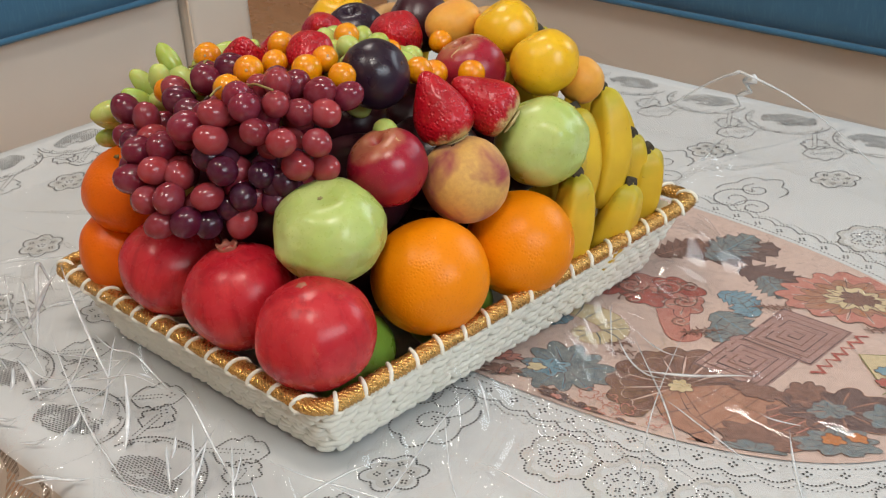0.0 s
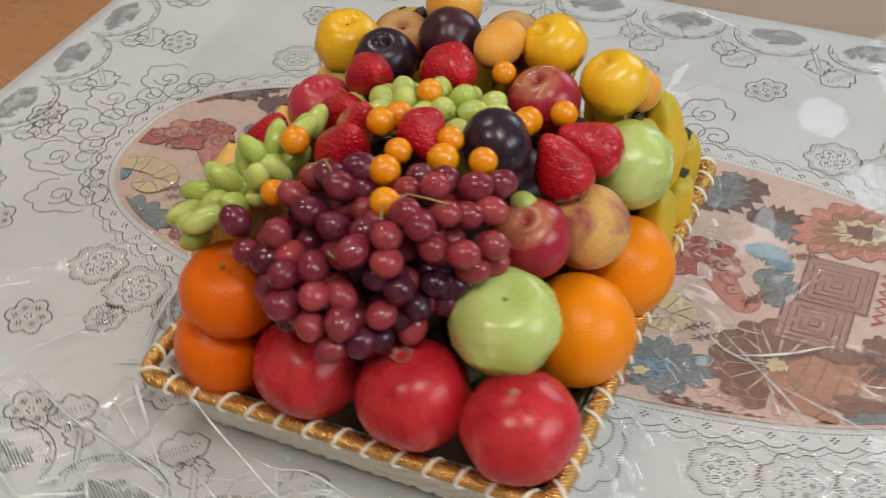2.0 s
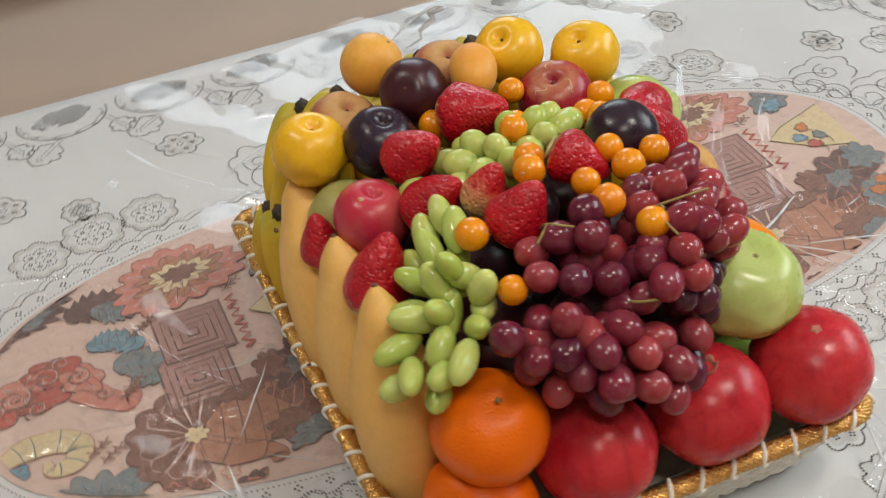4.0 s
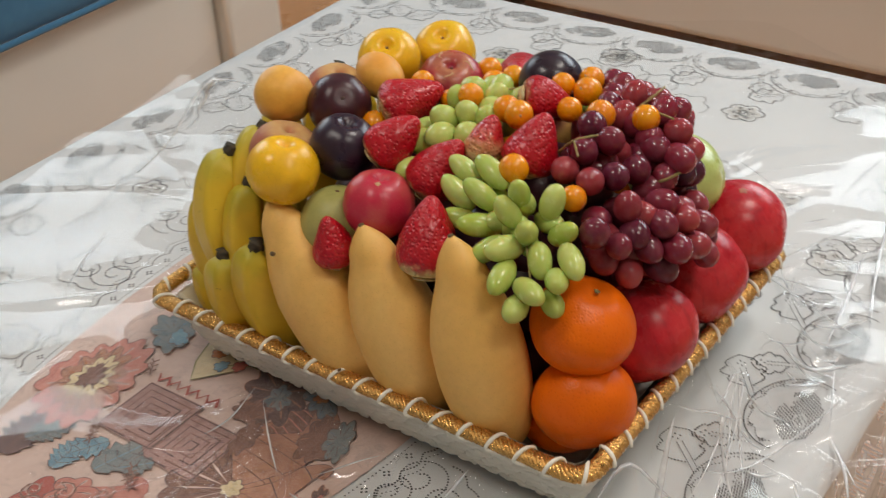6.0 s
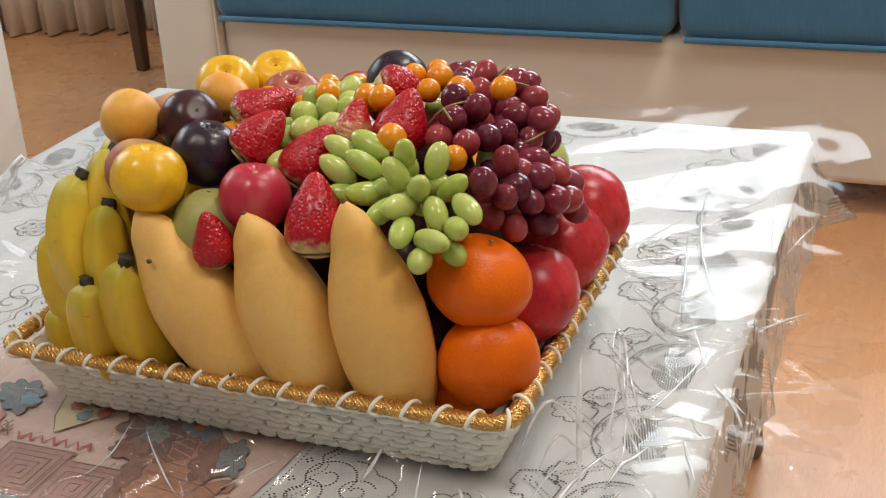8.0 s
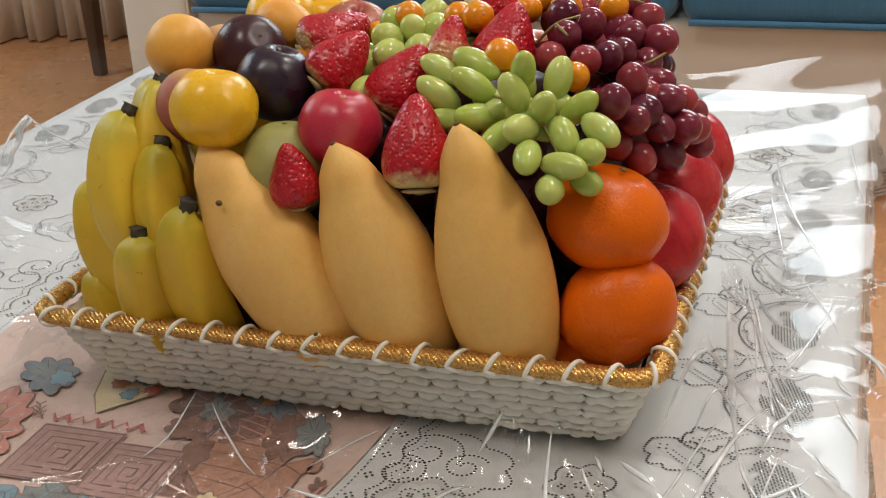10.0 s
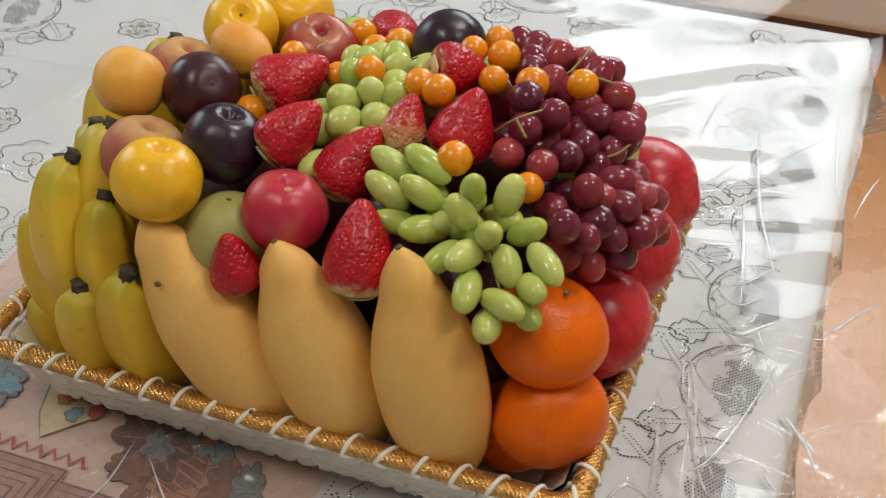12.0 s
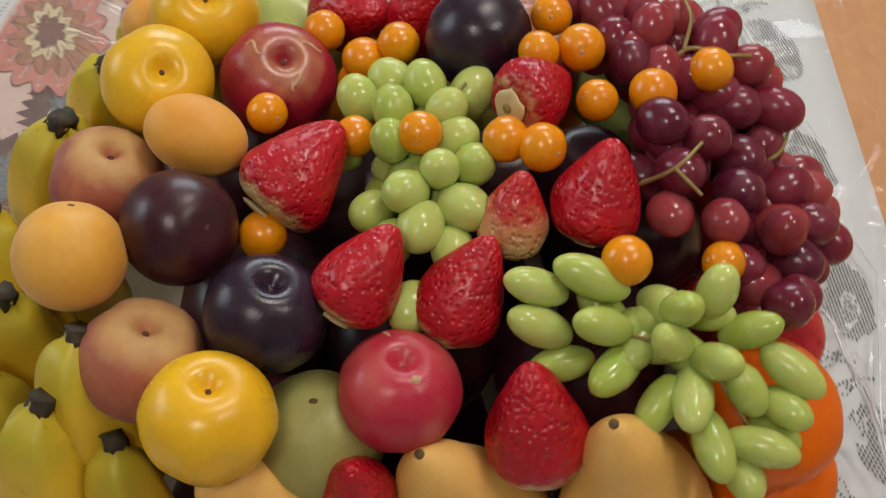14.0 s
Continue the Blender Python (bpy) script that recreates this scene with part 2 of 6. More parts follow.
def banana_skin():
    n = Nodes("banana_skin")
    up = n.axis(2, n.t.nodes["Texture Coordinate"].outputs["Generated"])
    c = n.mix(n.range(n.noise(24, 3), 0.35, 0.7), (0.76, 0.5, 0.028), (0.64, 0.39, 0.02))
    c = n.mix(n.range(n.math("ADD", up, n.math("MULTIPLY", n.noise(60, 3), 0.3)), 0.9, 1.12, 0, 0.6), c, (0.36, 0.38, 0.03))
    c = n.mix(n.range(n.noise(11, 2), 0.55, 0.7, 0, 0.3), c, (0.48, 0.42, 0.03))
    c = n.mix(n.range(n.noise(190, 5, 0.7), 0.66, 0.74, 0, 0.7), c, (0.14, 0.07, 0.02))
    c = n.mix(n.range(n.noise(38, 4, 0.65), 0.67, 0.75, 0, 0.5), c, (0.24, 0.14, 0.03))
    n.bump(n.noise(260, 3), 0.1)
    return n.done(c, 0.45, sss=0.03)


def strawberry_skin():
    n = Nodes("strawberry_skin")
    z = n.math("ADD", n.axis(2), n.math("MULTIPLY", n.noise(140, 3), 0.016))
    c = n.mix(n.range(n.noise(60, 3), 0.3, 0.7), (0.52, 0.006, 0.018), (0.36, 0.004, 0.012))
    c = n.mix(n.range(z, -0.016, -0.009, 1.0, 0.0), c, (0.62, 0.5, 0.22))
    n.bump(n.range(n.voronoi(330), 0.0, 0.5), 0.55, 0.0016)
    return n.done(c, 0.3, sss=0.06)


def pale_strawberry_skin():
    n = Nodes("half_ripe_strawberry_skin")
    z = n.math("ADD", n.axis(2), n.math("MULTIPLY", n.noise(140, 3), 0.02))
    c = n.mix(n.range(z, -0.004, 0.018, 1.0, 0.0), (0.5, 0.015, 0.02), (0.64, 0.46, 0.2))
    n.bump(n.range(n.voronoi(300), 0.0, 0.5), 0.6, 0.0016)
    return n.done(c, 0.27, sss=0.06, coat=0.2)


def grape_skin(name, a, b, bloom, rough):
    n = Nodes(name)
    c = n.mix(n.random(), a, b)
    c = n.mix(n.range(n.noise(95, 3), 0.42, 0.75, 0, 0.4), c, bloom)
    c = n.mix(n.range(n.noise(900, 2), 0.66, 0.75, 0, 0.35), c, bloom)
    r = n.range(n.noise(120, 3), 0.3, 0.7, rough * 0.8, rough * 1.35)
    return n.done(c, r, sss=0.42, radius=(0.8, 0.4, 0.25), sss_scale=0.009, spec=0.45)


M["banana"] = banana_skin()
M["strawberry"] = strawberry_skin()
M["strawberry_pale"] = pale_strawberry_skin()
M["seed"] = fruit_skin("strawberry_seed", (0.52, 0.24, 0.05), (0.4, 0.12, 0.03), 300, 0.5, 0.5)
M["straw_base"] = fruit_skin("strawberry_shoulder", (0.62, 0.52, 0.26), (0.55, 0.36, 0.16), 200, 0.4, 0.5)
M["red_grape"] = grape_skin("red_grape_skin", (0.14, 0.009, 0.028), (0.37, 0.05, 0.057), (0.32, 0.11, 0.14), 0.19)
M["wine_grape"] = grape_skin("wine_grape_skin", (0.09, 0.008, 0.026), (0.23, 0.021, 0.043), (0.27, 0.09, 0.13), 0.19)
# darker copy of the red skin: the pile's shade put into the colour
M["shaded_grape"] = grape_skin("shaded_grape_skin", (0.032, 0.005, 0.018), (0.1, 0.009, 0.03), (0.14, 0.06, 0.1), 0.2)
M["green_grape"] = grape_skin("green_grape_skin", (0.39, 0.49, 0.09), (0.52, 0.59, 0.17), (0.6, 0.66, 0.28), 0.22)


def woven_white():
    n = Nodes("white_paper_rope")
    fib = n.noise(90, 4, vec=n.stretch(1, 1, 6))
    c = n.mix(fib, (0.9, 0.875, 0.79), (0.82, 0.785, 0.68))
    n.bump(n.noise(700, 3), 0.3, 0.0008)
    return n.done(c, 0.6)


def gold_braid():
    n = Nodes("gold_braid")
    g = n.noise(420, 2, 0.7)
    c = n.mix(g, (0.9, 0.58, 0.2), (0.4, 0.17, 0.035))
    n.bump(n.noise(1100, 2, 0.6), 0.5, 0.0008)
    return n.done(c, n.range(g, 0.3, 0.7, 0.16, 0.42), metal=0.85)


def cloth_white():
    n = Nodes("tablecloth_fabric")
    weave = n.math("MULTIPLY", n.math("SINE", n.math("MULTIPLY", n.axis(0), 3800.0)), n.math("SINE", n.math("MULTIPLY", n.axis(1), 3800.0)))
    c = n.mix(n.range(n.noise(5, 3), 0.3, 0.7), (0.66, 0.665, 0.67), (0.6, 0.605, 0.61))
    c = n.mix(n.range(n.noise(60, 4), 0.55, 0.75, 0, 0.3), c, (0.58, 0.585, 0.59))
    n.bump(weave, 0.06, 0.0004)
    n.bump(n.noise(35, 3), 0.12, 0.003)
    return n.done(c, 0.75, sheen=0.1)


def lace_net():
    """Open lace of the hanging skirt: threads with gaps between."""
    n = Nodes("open_lace")
    c = n.mix(n.noise(30, 4), (0.66, 0.63, 0.58), (0.56, 0.52, 0.47))
    flower = n.range(n.noise(26, 2, 0.4, distort=1.2), 0.46, 0.52)
    net = n.range(n.math("MULTIPLY", n.math("SINE", n.math("MULTIPLY", n.math("ADD", n.axis(0), n.axis(1)), 1300.0)), n.math("SINE", n.math("MULTIPLY", n.axis(2), 1300.0))), -0.2, 0.1)
    n.set(n.b.inputs["Alpha"], n.math("MAXIMUM", n.range(flower, 0, 1, 0.2, 0.95), n.range(net, 0, 1, 0.0, 0.75)))
    return n.done(c, 0.8)


def eyelet():
    n = Nodes("eyelet_shade")
    return n.done(n.mix(n.noise(40, 3), (0.05, 0.049, 0.05), (0.12, 0.116, 0.115)), 0.9)


def lace_grey():
    n = Nodes("lace_ground")
    return n.done(n.mix(n.noise(60, 3), (0.52, 0.51, 0.5), (0.62, 0.61, 0.59)), 0.85)


def print_ink(name, a, b, scale=120):
    """Printed cotton: streaky ink over the weave."""
    n = Nodes(name)
    c = n.mix(n.range(n.noise(scale, 5, 0.65, distort=0.8), 0.32, 0.68), a, b)
    c = n.mix(n.range(n.noise(scale * 0.45, 4, 0.6, distort=1.6), 0.54, 0.68, 0, 0.4), c, [0.55 * v for v in a])
    c = n.mix(n.range(n.noise(scale * 5, 3), 0.5, 0.8, 0, 0.4), c, (0.5, 0.38, 0.32))
    weave = n.math("MULTIPLY", n.math("SINE", n.math("MULTIPLY", n.axis(0), 3000.0)), n.math("SINE", n.math("MULTIPLY", n.axis(1), 3000.0)))
    n.bump(weave, 0.08, 0.0004)
    return n.done(c, 0.7)


def blue_velvet():
    n = Nodes("blue_velvet")
    c = n.mix(n.noise(9, 4), (0.028, 0.12, 0.23), (0.045, 0.17, 0.3))
    c = n.mix(n.range(n.noise(40, 3, vec=n.stretch(6, 6, 1)), 0.5, 0.75, 0, 0.4), c, (0.07, 0.22, 0.36))
    n.bump(n.noise(700, 3), 0.3, 0.001)
    return n.done(c, 0.8, sheen=0.25)


def leatherette():
    n = Nodes("cream_leatherette")
    c = n.mix(n.noise(6, 3), (0.76, 0.73, 0.67), (0.7, 0.67, 0.61))
    n.bump(n.voronoi(420, feature="DISTANCE_TO_EDGE"), 0.12, 0.0008)
    return n.done(c, 0.5)


def floor_wood():
    n = Nodes("floor_laminate")
    c = n.mix(n.noise(5, 5, 0.6, vec=n.stretch(1.2, 14, 1)), (0.76, 0.39, 0.18), (0.62, 0.29, 0.13))
    c = n.mix(n.range(n.noise(60, 4, vec=n.stretch(1, 16, 1)), 0.45, 0.75, 0, 0.4), c, (0.28, 0.12, 0.055))
    return n.done(c, n.range(n.noise(12, 4), 0.3, 0.7, 0.22, 0.36))


def plaster(name, a, b):
    n = Nodes(name)
    c = n.mix(n.noise(2.5, 4), a, b)
    n.bump(n.noise(160, 4), 0.08, 0.002)
    return n.done(c, 0.85)


def dark_wood():
    n = Nodes("dark_walnut")
    c = n.mix(n.noise(14, 5, vec=n.stretch(6, 6, 1)), (0.05, 0.026, 0.016), (0.1, 0.05, 0.028))
    return n.done(c, 0.4)


def curtain_cloth():
    n = Nodes("satin_curtain")
    c = n.mix(n.noise(14, 4), (0.82, 0.74, 0.62), (0.7, 0.6, 0.48))
    n.bump(n.noise(120, 3), 0.2, 0.002)
    return n.done(c, 0.4, sheen=0.3)


def cellophane():
    """Clear film: see-through, with sharp glints."""
    n = Nodes("cellophane")
    n.t.nodes.remove(n.b)
    clear = n.add("ShaderNodeBsdfTransparent")
    clear.inputs[0].default_value = (0.975, 0.975, 0.975, 1)
    gloss = n.add("ShaderNodeBsdfGlossy")
    gloss.inputs["Color"].default_value = (1, 1, 1, 1)
    gloss.inputs["Roughness"].default_value = 0.06
    face = n.add("ShaderNodeLayerWeight")
    face.inputs["Blend"].default_value = 0.5
    amount = n.math("ADD", n.math("MULTIPLY", n.math("POWER", face.outputs["Facing"], 3.5), 0.15), 0.036)
    bump = n.add("ShaderNodeBump")
    bump.inputs["Strength"].default_value, bump.inputs["Distance"].default_value = 0.2, 0.003
    warp = n.add("ShaderNodeVectorMath", operation="ADD")
    n.set(warp.inputs[0], n.stretch(1.0, 1.6, 1.0))
    n.set(warp.inputs[1], n.noise(9, 2, 0.5, out=1))
    cell = n.add("ShaderNodeTexVoronoi")
    n.set(cell.inputs["Vector"], warp.outputs[0])
    cell.inputs["Scale"].default_value = 21.0
    tilt = n.add("ShaderNodeVectorMath", operation="SUBTRACT")
    n.set(tilt.inputs[0], cell.outputs["Color"])
    tilt.inputs[1].default_value = (0.5, 0.5, 0.5)
    slope = n.add("ShaderNodeVectorMath", operation="DOT_PRODUCT")
    n.set(slope.inputs[0], tilt.outputs[0])
    n.set(slope.inputs[1], n.coord)
    n.set(bump.inputs["Height"], n.math("ADD", n.math("MULTIPLY", slope.outputs["Value"], 34.0), n.noise(12, 2, 0.5, distort=0.6)))
    n.set(gloss.inputs["Normal"], bump.outputs[0])
    mixer = n.add("ShaderNodeMixShader")
    n.set(mixer.inputs[0], amount)
    n.set(mixer.inputs[1], clear.outputs[0])
    n.set(mixer.inputs[2], gloss.outputs[0])
    n.set(n.out.inputs[0], mixer.outputs[0])
    return n.m


def glint_crease_film():
    """Pinched cellophane: whitened along the fold, the white colour also painting in glints, with a broad gloss."""
    n = Nodes("cellophane_crease_glint")
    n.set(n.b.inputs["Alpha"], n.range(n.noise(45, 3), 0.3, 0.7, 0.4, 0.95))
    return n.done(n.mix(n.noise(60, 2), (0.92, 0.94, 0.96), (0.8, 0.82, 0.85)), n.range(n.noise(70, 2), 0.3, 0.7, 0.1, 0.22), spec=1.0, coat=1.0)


M["crease"] = glint_crease_film()
M["rope"] = woven_white()
M["gold"] = gold_braid()
M["cloth"] = cloth_white()
M["eyelet"] = eyelet()
M["net"] = lace_net()
M["lace"] = lace_grey()
M["velvet"] = blue_velvet()
M["sofa"] = leatherette()
M["floor"] = floor_wood()
M["wall"] = plaster("wall_paint", (0.62, 0.56, 0.48), (0.56, 0.5, 0.43))
M["ceiling"] = plaster("ceiling_paint", (0.78, 0.77, 0.74), (0.74, 0.73, 0.7))
M["walnut"] = dark_wood()
M["curtain"] = curtain_cloth()
M["film"] = cellophane()
M["ground_print"] = print_ink("print_pink_ground", (0.66, 0.5, 0.44), (0.6, 0.44, 0.385))
M["ink_brown"] = print_ink("print_brown", (0.2, 0.105, 0.085), (0.3, 0.17, 0.135))
M["ink_dark"] = print_ink("print_dark_brown", (0.12, 0.075, 0.075), (0.2, 0.13, 0.12))
M["ink_mauve"] = print_ink("print_mauve", (0.42, 0.26, 0.24), (0.36, 0.21, 0.19))
M["ink_rose"] = print_ink("print_rose", (0.52, 0.2, 0.165), (0.58, 0.27, 0.22))
M["ink_red"] = print_ink("print_red", (0.42, 0.1, 0.085), (0.48, 0.15, 0.12))
M["ink_tan"] = print_ink("print_tan", (0.46, 0.25, 0.175), (0.38, 0.185, 0.13))
M["ink_blue"] = print_ink("print_blue_grey", (0.16, 0.2, 0.22), (0.26, 0.27, 0.265))
M["ink_sky"] = print_ink("print_blue", (0.14, 0.27, 0.36), (0.24, 0.36, 0.42))
M["ink_cream"] = print_ink("print_cream", (0.68, 0.56, 0.35), (0.6, 0.48, 0.3))
M["ink_orange"] = print_ink("print_orange", (0.58, 0.24, 0.09), (0.5, 0.18, 0.07))
M["ink_olive"] = print_ink("print_olive", (0.2, 0.2, 0.08), (0.28, 0.26, 0.12))
M["plain_white"] = plaster("white_paint", (0.78, 0.76, 0.72), (0.72, 0.7, 0.66))


# ---- room ----
def slab(name, x0, x1, y0, y1, z0, z1, material, label, category):
    ob = part(name, box_bm(x1 - x0, y1 - y0, z1 - z0, 0, 1, ((x0 + x1) / 2, (y0 + y1) / 2, (z0 + z1) / 2)), material)
    for p in ob.data.polygons:
        p.use_smooth = False
    return tagged(ob, label, category, kind="structure")


X0, X1, Y0, Y1 = -2.6, 2.5, -2.6, 2.7
slab("floor", X0, X1, Y0, Y1, FLOOR - 0.1, FLOOR, M["floor"], "warm brown glossy laminate floor", "floor")
slab("ceiling", X0, X1, Y0, Y1, CEIL, CEIL + 0.1, M["ceiling"], "plain white painted ceiling", "ceiling")
slab("wall_west", X0 - 0.12, X0, Y0 - 0.12, Y1 + 0.12, FLOOR - 0.1, CEIL + 0.1, M["wall"], "plain beige painted wall", "wall")
slab("wall_south", X0, X1, Y0 - 0.12, Y0, FLOOR - 0.1, CEIL + 0.1, M["wall"], "plain beige painted wall", "wall")


def wall_with_window(name, along, fixed, lo, hi, w0, w1, z0, z1):
    """A wall with a real opening, in four slabs joined into one mesh."""
    bm = bmesh.new()
    for a0, a1, b0, b1 in ((lo, w0, FLOOR - 0.1, CEIL + 0.1), (w1, hi, FLOOR - 0.1, CEIL + 0.1), (w0, w1, FLOOR - 0.1, z0), (w0, w1, z1, CEIL + 0.1)):
        made = bmesh.ops.create_cube(bm, size=1)["verts"]
        sx, sy = (0.12, a1 - a0) if along == "y" else (a1 - a0, 0.12)
        cx, cy = (fixed, (a0 + a1) / 2) if along == "y" else ((a0 + a1) / 2, fixed)
        bmesh.ops.scale(bm, vec=(sx, sy, b1 - b0), verts=made)
        bmesh.ops.translate(bm, vec=(cx, cy, (b0 + b1) / 2), verts=made)
    return tagged(part(name, bm, M["wall"]), "beige painted wall with a window opening", "wall", kind="structure")


wall_with_window("wall_east", "y", X1 + 0.06, Y0 - 0.12, Y1 + 0.12, -1.05, 0.55, 0.82, 1.75)
wall_with_window("wall_north", "x", Y1 + 0.06, X0, X1, 0.2, 1.6, 0.7, 1.8)


def window(name, along, fixed, w0, w1, z0, z1):
    win = thing(name, "white framed window letting in daylight", "window", kind="structure")
    mid = (w0 + w1) / 2
    for a0, a1, b0, b1 in ((w0, w1, z0, z0 + 0.05), (w0, w1, z1 - 0.05, z1), (w0, w0 + 0.05, z0 + 0.052, z1 - 0.052), (w1 - 0.05, w1, z0 + 0.052, z1 - 0.052), (mid - 0.025, mid + 0.025, z0 + 0.052, z1 - 0.052)):
        s = (0.06, a1 - a0, b1 - b0) if along == "y" else (a1 - a0, 0.06, b1 - b0)
        c = (fixed, (a0 + a1) / 2, (b0 + b1) / 2) if along == "y" else ((a0 + a1) / 2, fixed, (b0 + b1) / 2)
        part("window_frame", box_bm(*s, 0.006, 2, c), M["plain_white"], win)


window("window_1", "y", X1 + 0.06, -1.05, 0.55, 0.82, 1.75)
window("window_2", "x", Y1 + 0.06, 0.2, 1.6, 0.7, 1.8)


# ---- sofas ----
def cushion_bm(sx, sy, sz, puff=0.012):
    bm = box_bm(sx, sy, sz, min(sz * 0.32, 0.045), 5)
    bmesh.ops.subdivide_edges(bm, edges=[e for e in bm.edges if e.calc_length() > 0.1], cuts=8, use_grid_fill=True)
    for v in bm.verts:
        v.co.z += puff * max(0, 1 - (2 * v.co.x / sx) ** 2) * max(0, 1 - (2 * v.co.y / sy) ** 2) * (1 if v.co.z > 0 else 0.1)
        v.co += 0.0025 * noise.noise_vector(v.co * 9)
    for f in bm.faces:
        f.smooth = True
    return bm


def sofa(m, width, seats, label):
    """Local frame: front at y = 0, looking to -y; x along the seat; floor at z = 0."""
    s = thing("sofa", label, "sofa", "sofas round the table", m=m)
    depth, arm = 0.82, 0.15
    part("base", box_bm(width - 2 * arm - 0.004, depth - 0.02, 0.262, 0.018, 3, (0, depth / 2 + 0.01, 0.191)), M["sofa"], s, "cream leatherette base")
    for k in (-1, 1):
        part("armrest", box_bm(arm, depth, 0.6, 0.022, 4, (k * (width - arm) / 2, depth / 2, 0.36)), M["sofa"], s)
        pts = [Vector((k * (width / 2 - arm - 0.001), -0.001, z)) for z in (0.08, 0.2, 0.4, 0.6)]
        part("seam", link_mesh("seam", *tube(pts, 0.003, 6)), M["curtain"], s)
    part("backrest", box_bm(width - 2 * arm - 0.006, 0.2, 0.5, 0.03, 4, (0, depth - 0.102, 0.58)), M["sofa"], s)
    for k in (-1, 1):
        for y in (0.1, depth - 0.1):
            part("leg", box_bm(0.09, 0.06, 0.058, 0.006, 2, (k * (width / 2 - 0.13), y, 0.03)), M["walnut"], s)
    w = (width - 2 * arm) / seats
    for i in range(seats):
        x = -width / 2 + arm + w * (i + 0.5)
        c = part("seat_cushion", cushion_bm(w - 0.008, 0.64, 0.15), M["velvet"], s, "blue velvet seat cushion", Matrix.Translation((x, 0.3, 0.392)))
        z = -0.066
        loop = [Vector((a * (w / 2 - 0.02), -0.318, z)) for a in np.linspace(-1, 1, 12)]
        part("piping", link_mesh("piping", *tube(loop, 0.006, 8)), M["velvet"], c)
        part("back_cushion", cushion_bm(w - 0.012, 0.4, 0.16), M["velvet"], s, "blue velvet back cushion", Matrix.Translation((x, 0.56, 0.66)) @ Matrix.Rotation(radians(78), 4, "X"))


sofa(pose(1.4, 0.03, FLOOR, 0, 0, -90), 2.2, 2, "cream leatherette sofa with blue velvet cushions")
sofa(pose(-0.13, 1.15, FLOOR), 2.2, 1, "cream leatherette sofa with blue velvet cushions")
sofa(pose(-1.36, -0.19, FLOOR, 0, 0, 90), 2.2, 2, "cream leatherette sofa with blue velvet cushions")


def curtain(m, width, height):
    n, rows = 90, 12
    verts = [((i / n - 0.5) * width, 0.035 * math.sin(i * 0.62) + 0.018 * math.sin(i * 1.7 + j * 0.2), height * j / rows) for j in range(rows + 1) for i in range(n + 1)]
    faces = [(j * (n + 1) + i, j * (n + 1) + i + 1, (j + 1) * (n + 1) + i + 1, (j + 1) * (n + 1) + i) for j in range(rows) for i in range(n)]
    ob = part("curtain", link_mesh("curtain", verts, faces), M["curtain"], m=m)
    sol = ob.modifiers.new("thick", "SOLIDIFY")
    sol.thickness = 0.004
    return tagged(ob, "beige satin curtain hanging in folds to the floor", "curtain")


curtain(pose(2.3, 2.0, FLOOR + 0.005, 0, 0, 104), 1.0, 2.4)


def dining_chair(m):
    c = thing("chair", "dark wooden chair with slim legs", "chair", m=m)
    for x, y in ((0.19, 0.19), (-0.19, 0.19), (0.19, -0.19), (-0.19, -0.19)):
        bm = box_bm(0.045, 0.045, 0.43, 0.006, 2, (0, 0, 0.215))
        for v in bm.verts:
            k = 0.62 + 0.38 * v.co.z / 0.43
            v.co.x, v.co.y = v.co.x * k + x, v.co.y * k + y
        part("leg", bm, M["walnut"], c)
    part("seat", box_bm(0.44, 0.44, 0.04, 0.012, 3, (0, 0, 0.452)), M["walnut"], c)
    for x in (-0.19, 0.19):
        part("post", box_bm(0.04, 0.03, 0.46, 0.006, 2, (x, 0.2, 0.704)), M["walnut"], c)
    for z in (0.66, 0.78, 0.9):
        part("rail", box_bm(0.336, 0.022, 0.06, 0.006, 2, (0, 0.2, z)), M["walnut"], c)


dining_chair(pose(2.165, 1.385, FLOOR, 0, 0, -4))

# ---- ceiling lamp, and housings for the two added fills ----
for lx, ly in ((0.75, -0.6), (-0.95, 0.5), (-0.35, -1.15)):
    lamp = thing("ceiling_and_fill_lamp", "square white ceiling lamp, one inferred and two added as fill", "ceiling lamp", "ceiling lamps", m=Matrix.Translation((lx, ly, CEIL)))
    for k, (sx, sy, px, py) in enumerate(((0.5, 0.03, 0, 0.235), (0.5, 0.03, 0, -0.235), (0.03, 0.436, 0.235, 0), (0.03, 0.436, -0.235, 0))):
        part("frame", box_bm(sx, sy, 0.08, 0.006, 2, (px, py, -0.041)), M["plain_white"], lamp)
    part("backing", box_bm(0.43, 0.43, 0.02, 0.002, 1, (0, 0, -0.03)), M["plain_white"], lamp)

# ---- table and cloth ----
TX0, TX1, TY0, TY1 = -0.6, 0.645, -0.28, 0.622
table = thing("coffee_table", "dark wooden coffee table hidden under a lace cloth", "table", m=Matrix.Translation((0.022, 0.17, FLOOR)))
hw, hd = (TX1 - TX0) / 2, (TY1 - TY0) / 2
part("tabletop", box_bm(2 * hw - 0.008, 2 * hd - 0.008, 0.035, 0.006, 2, (0, 0, -FLOOR - 0.0215)), M["walnut"], table)
for sx in (-1, 1):
    for sy in (-1, 1):
        pts = [(sx * (hw - 0.05), sy * (hd - 0.05), z) for z in (0.0, 0.02, 0.12, 0.26, 0.385)]
        prof = spline(pts, 14)
        part("leg", link_mesh("leg", *tube(prof, lambda s: 0.016 + 0.014 * s + 0.006 * math.sin(s * 9), 14)), M["walnut"], table)
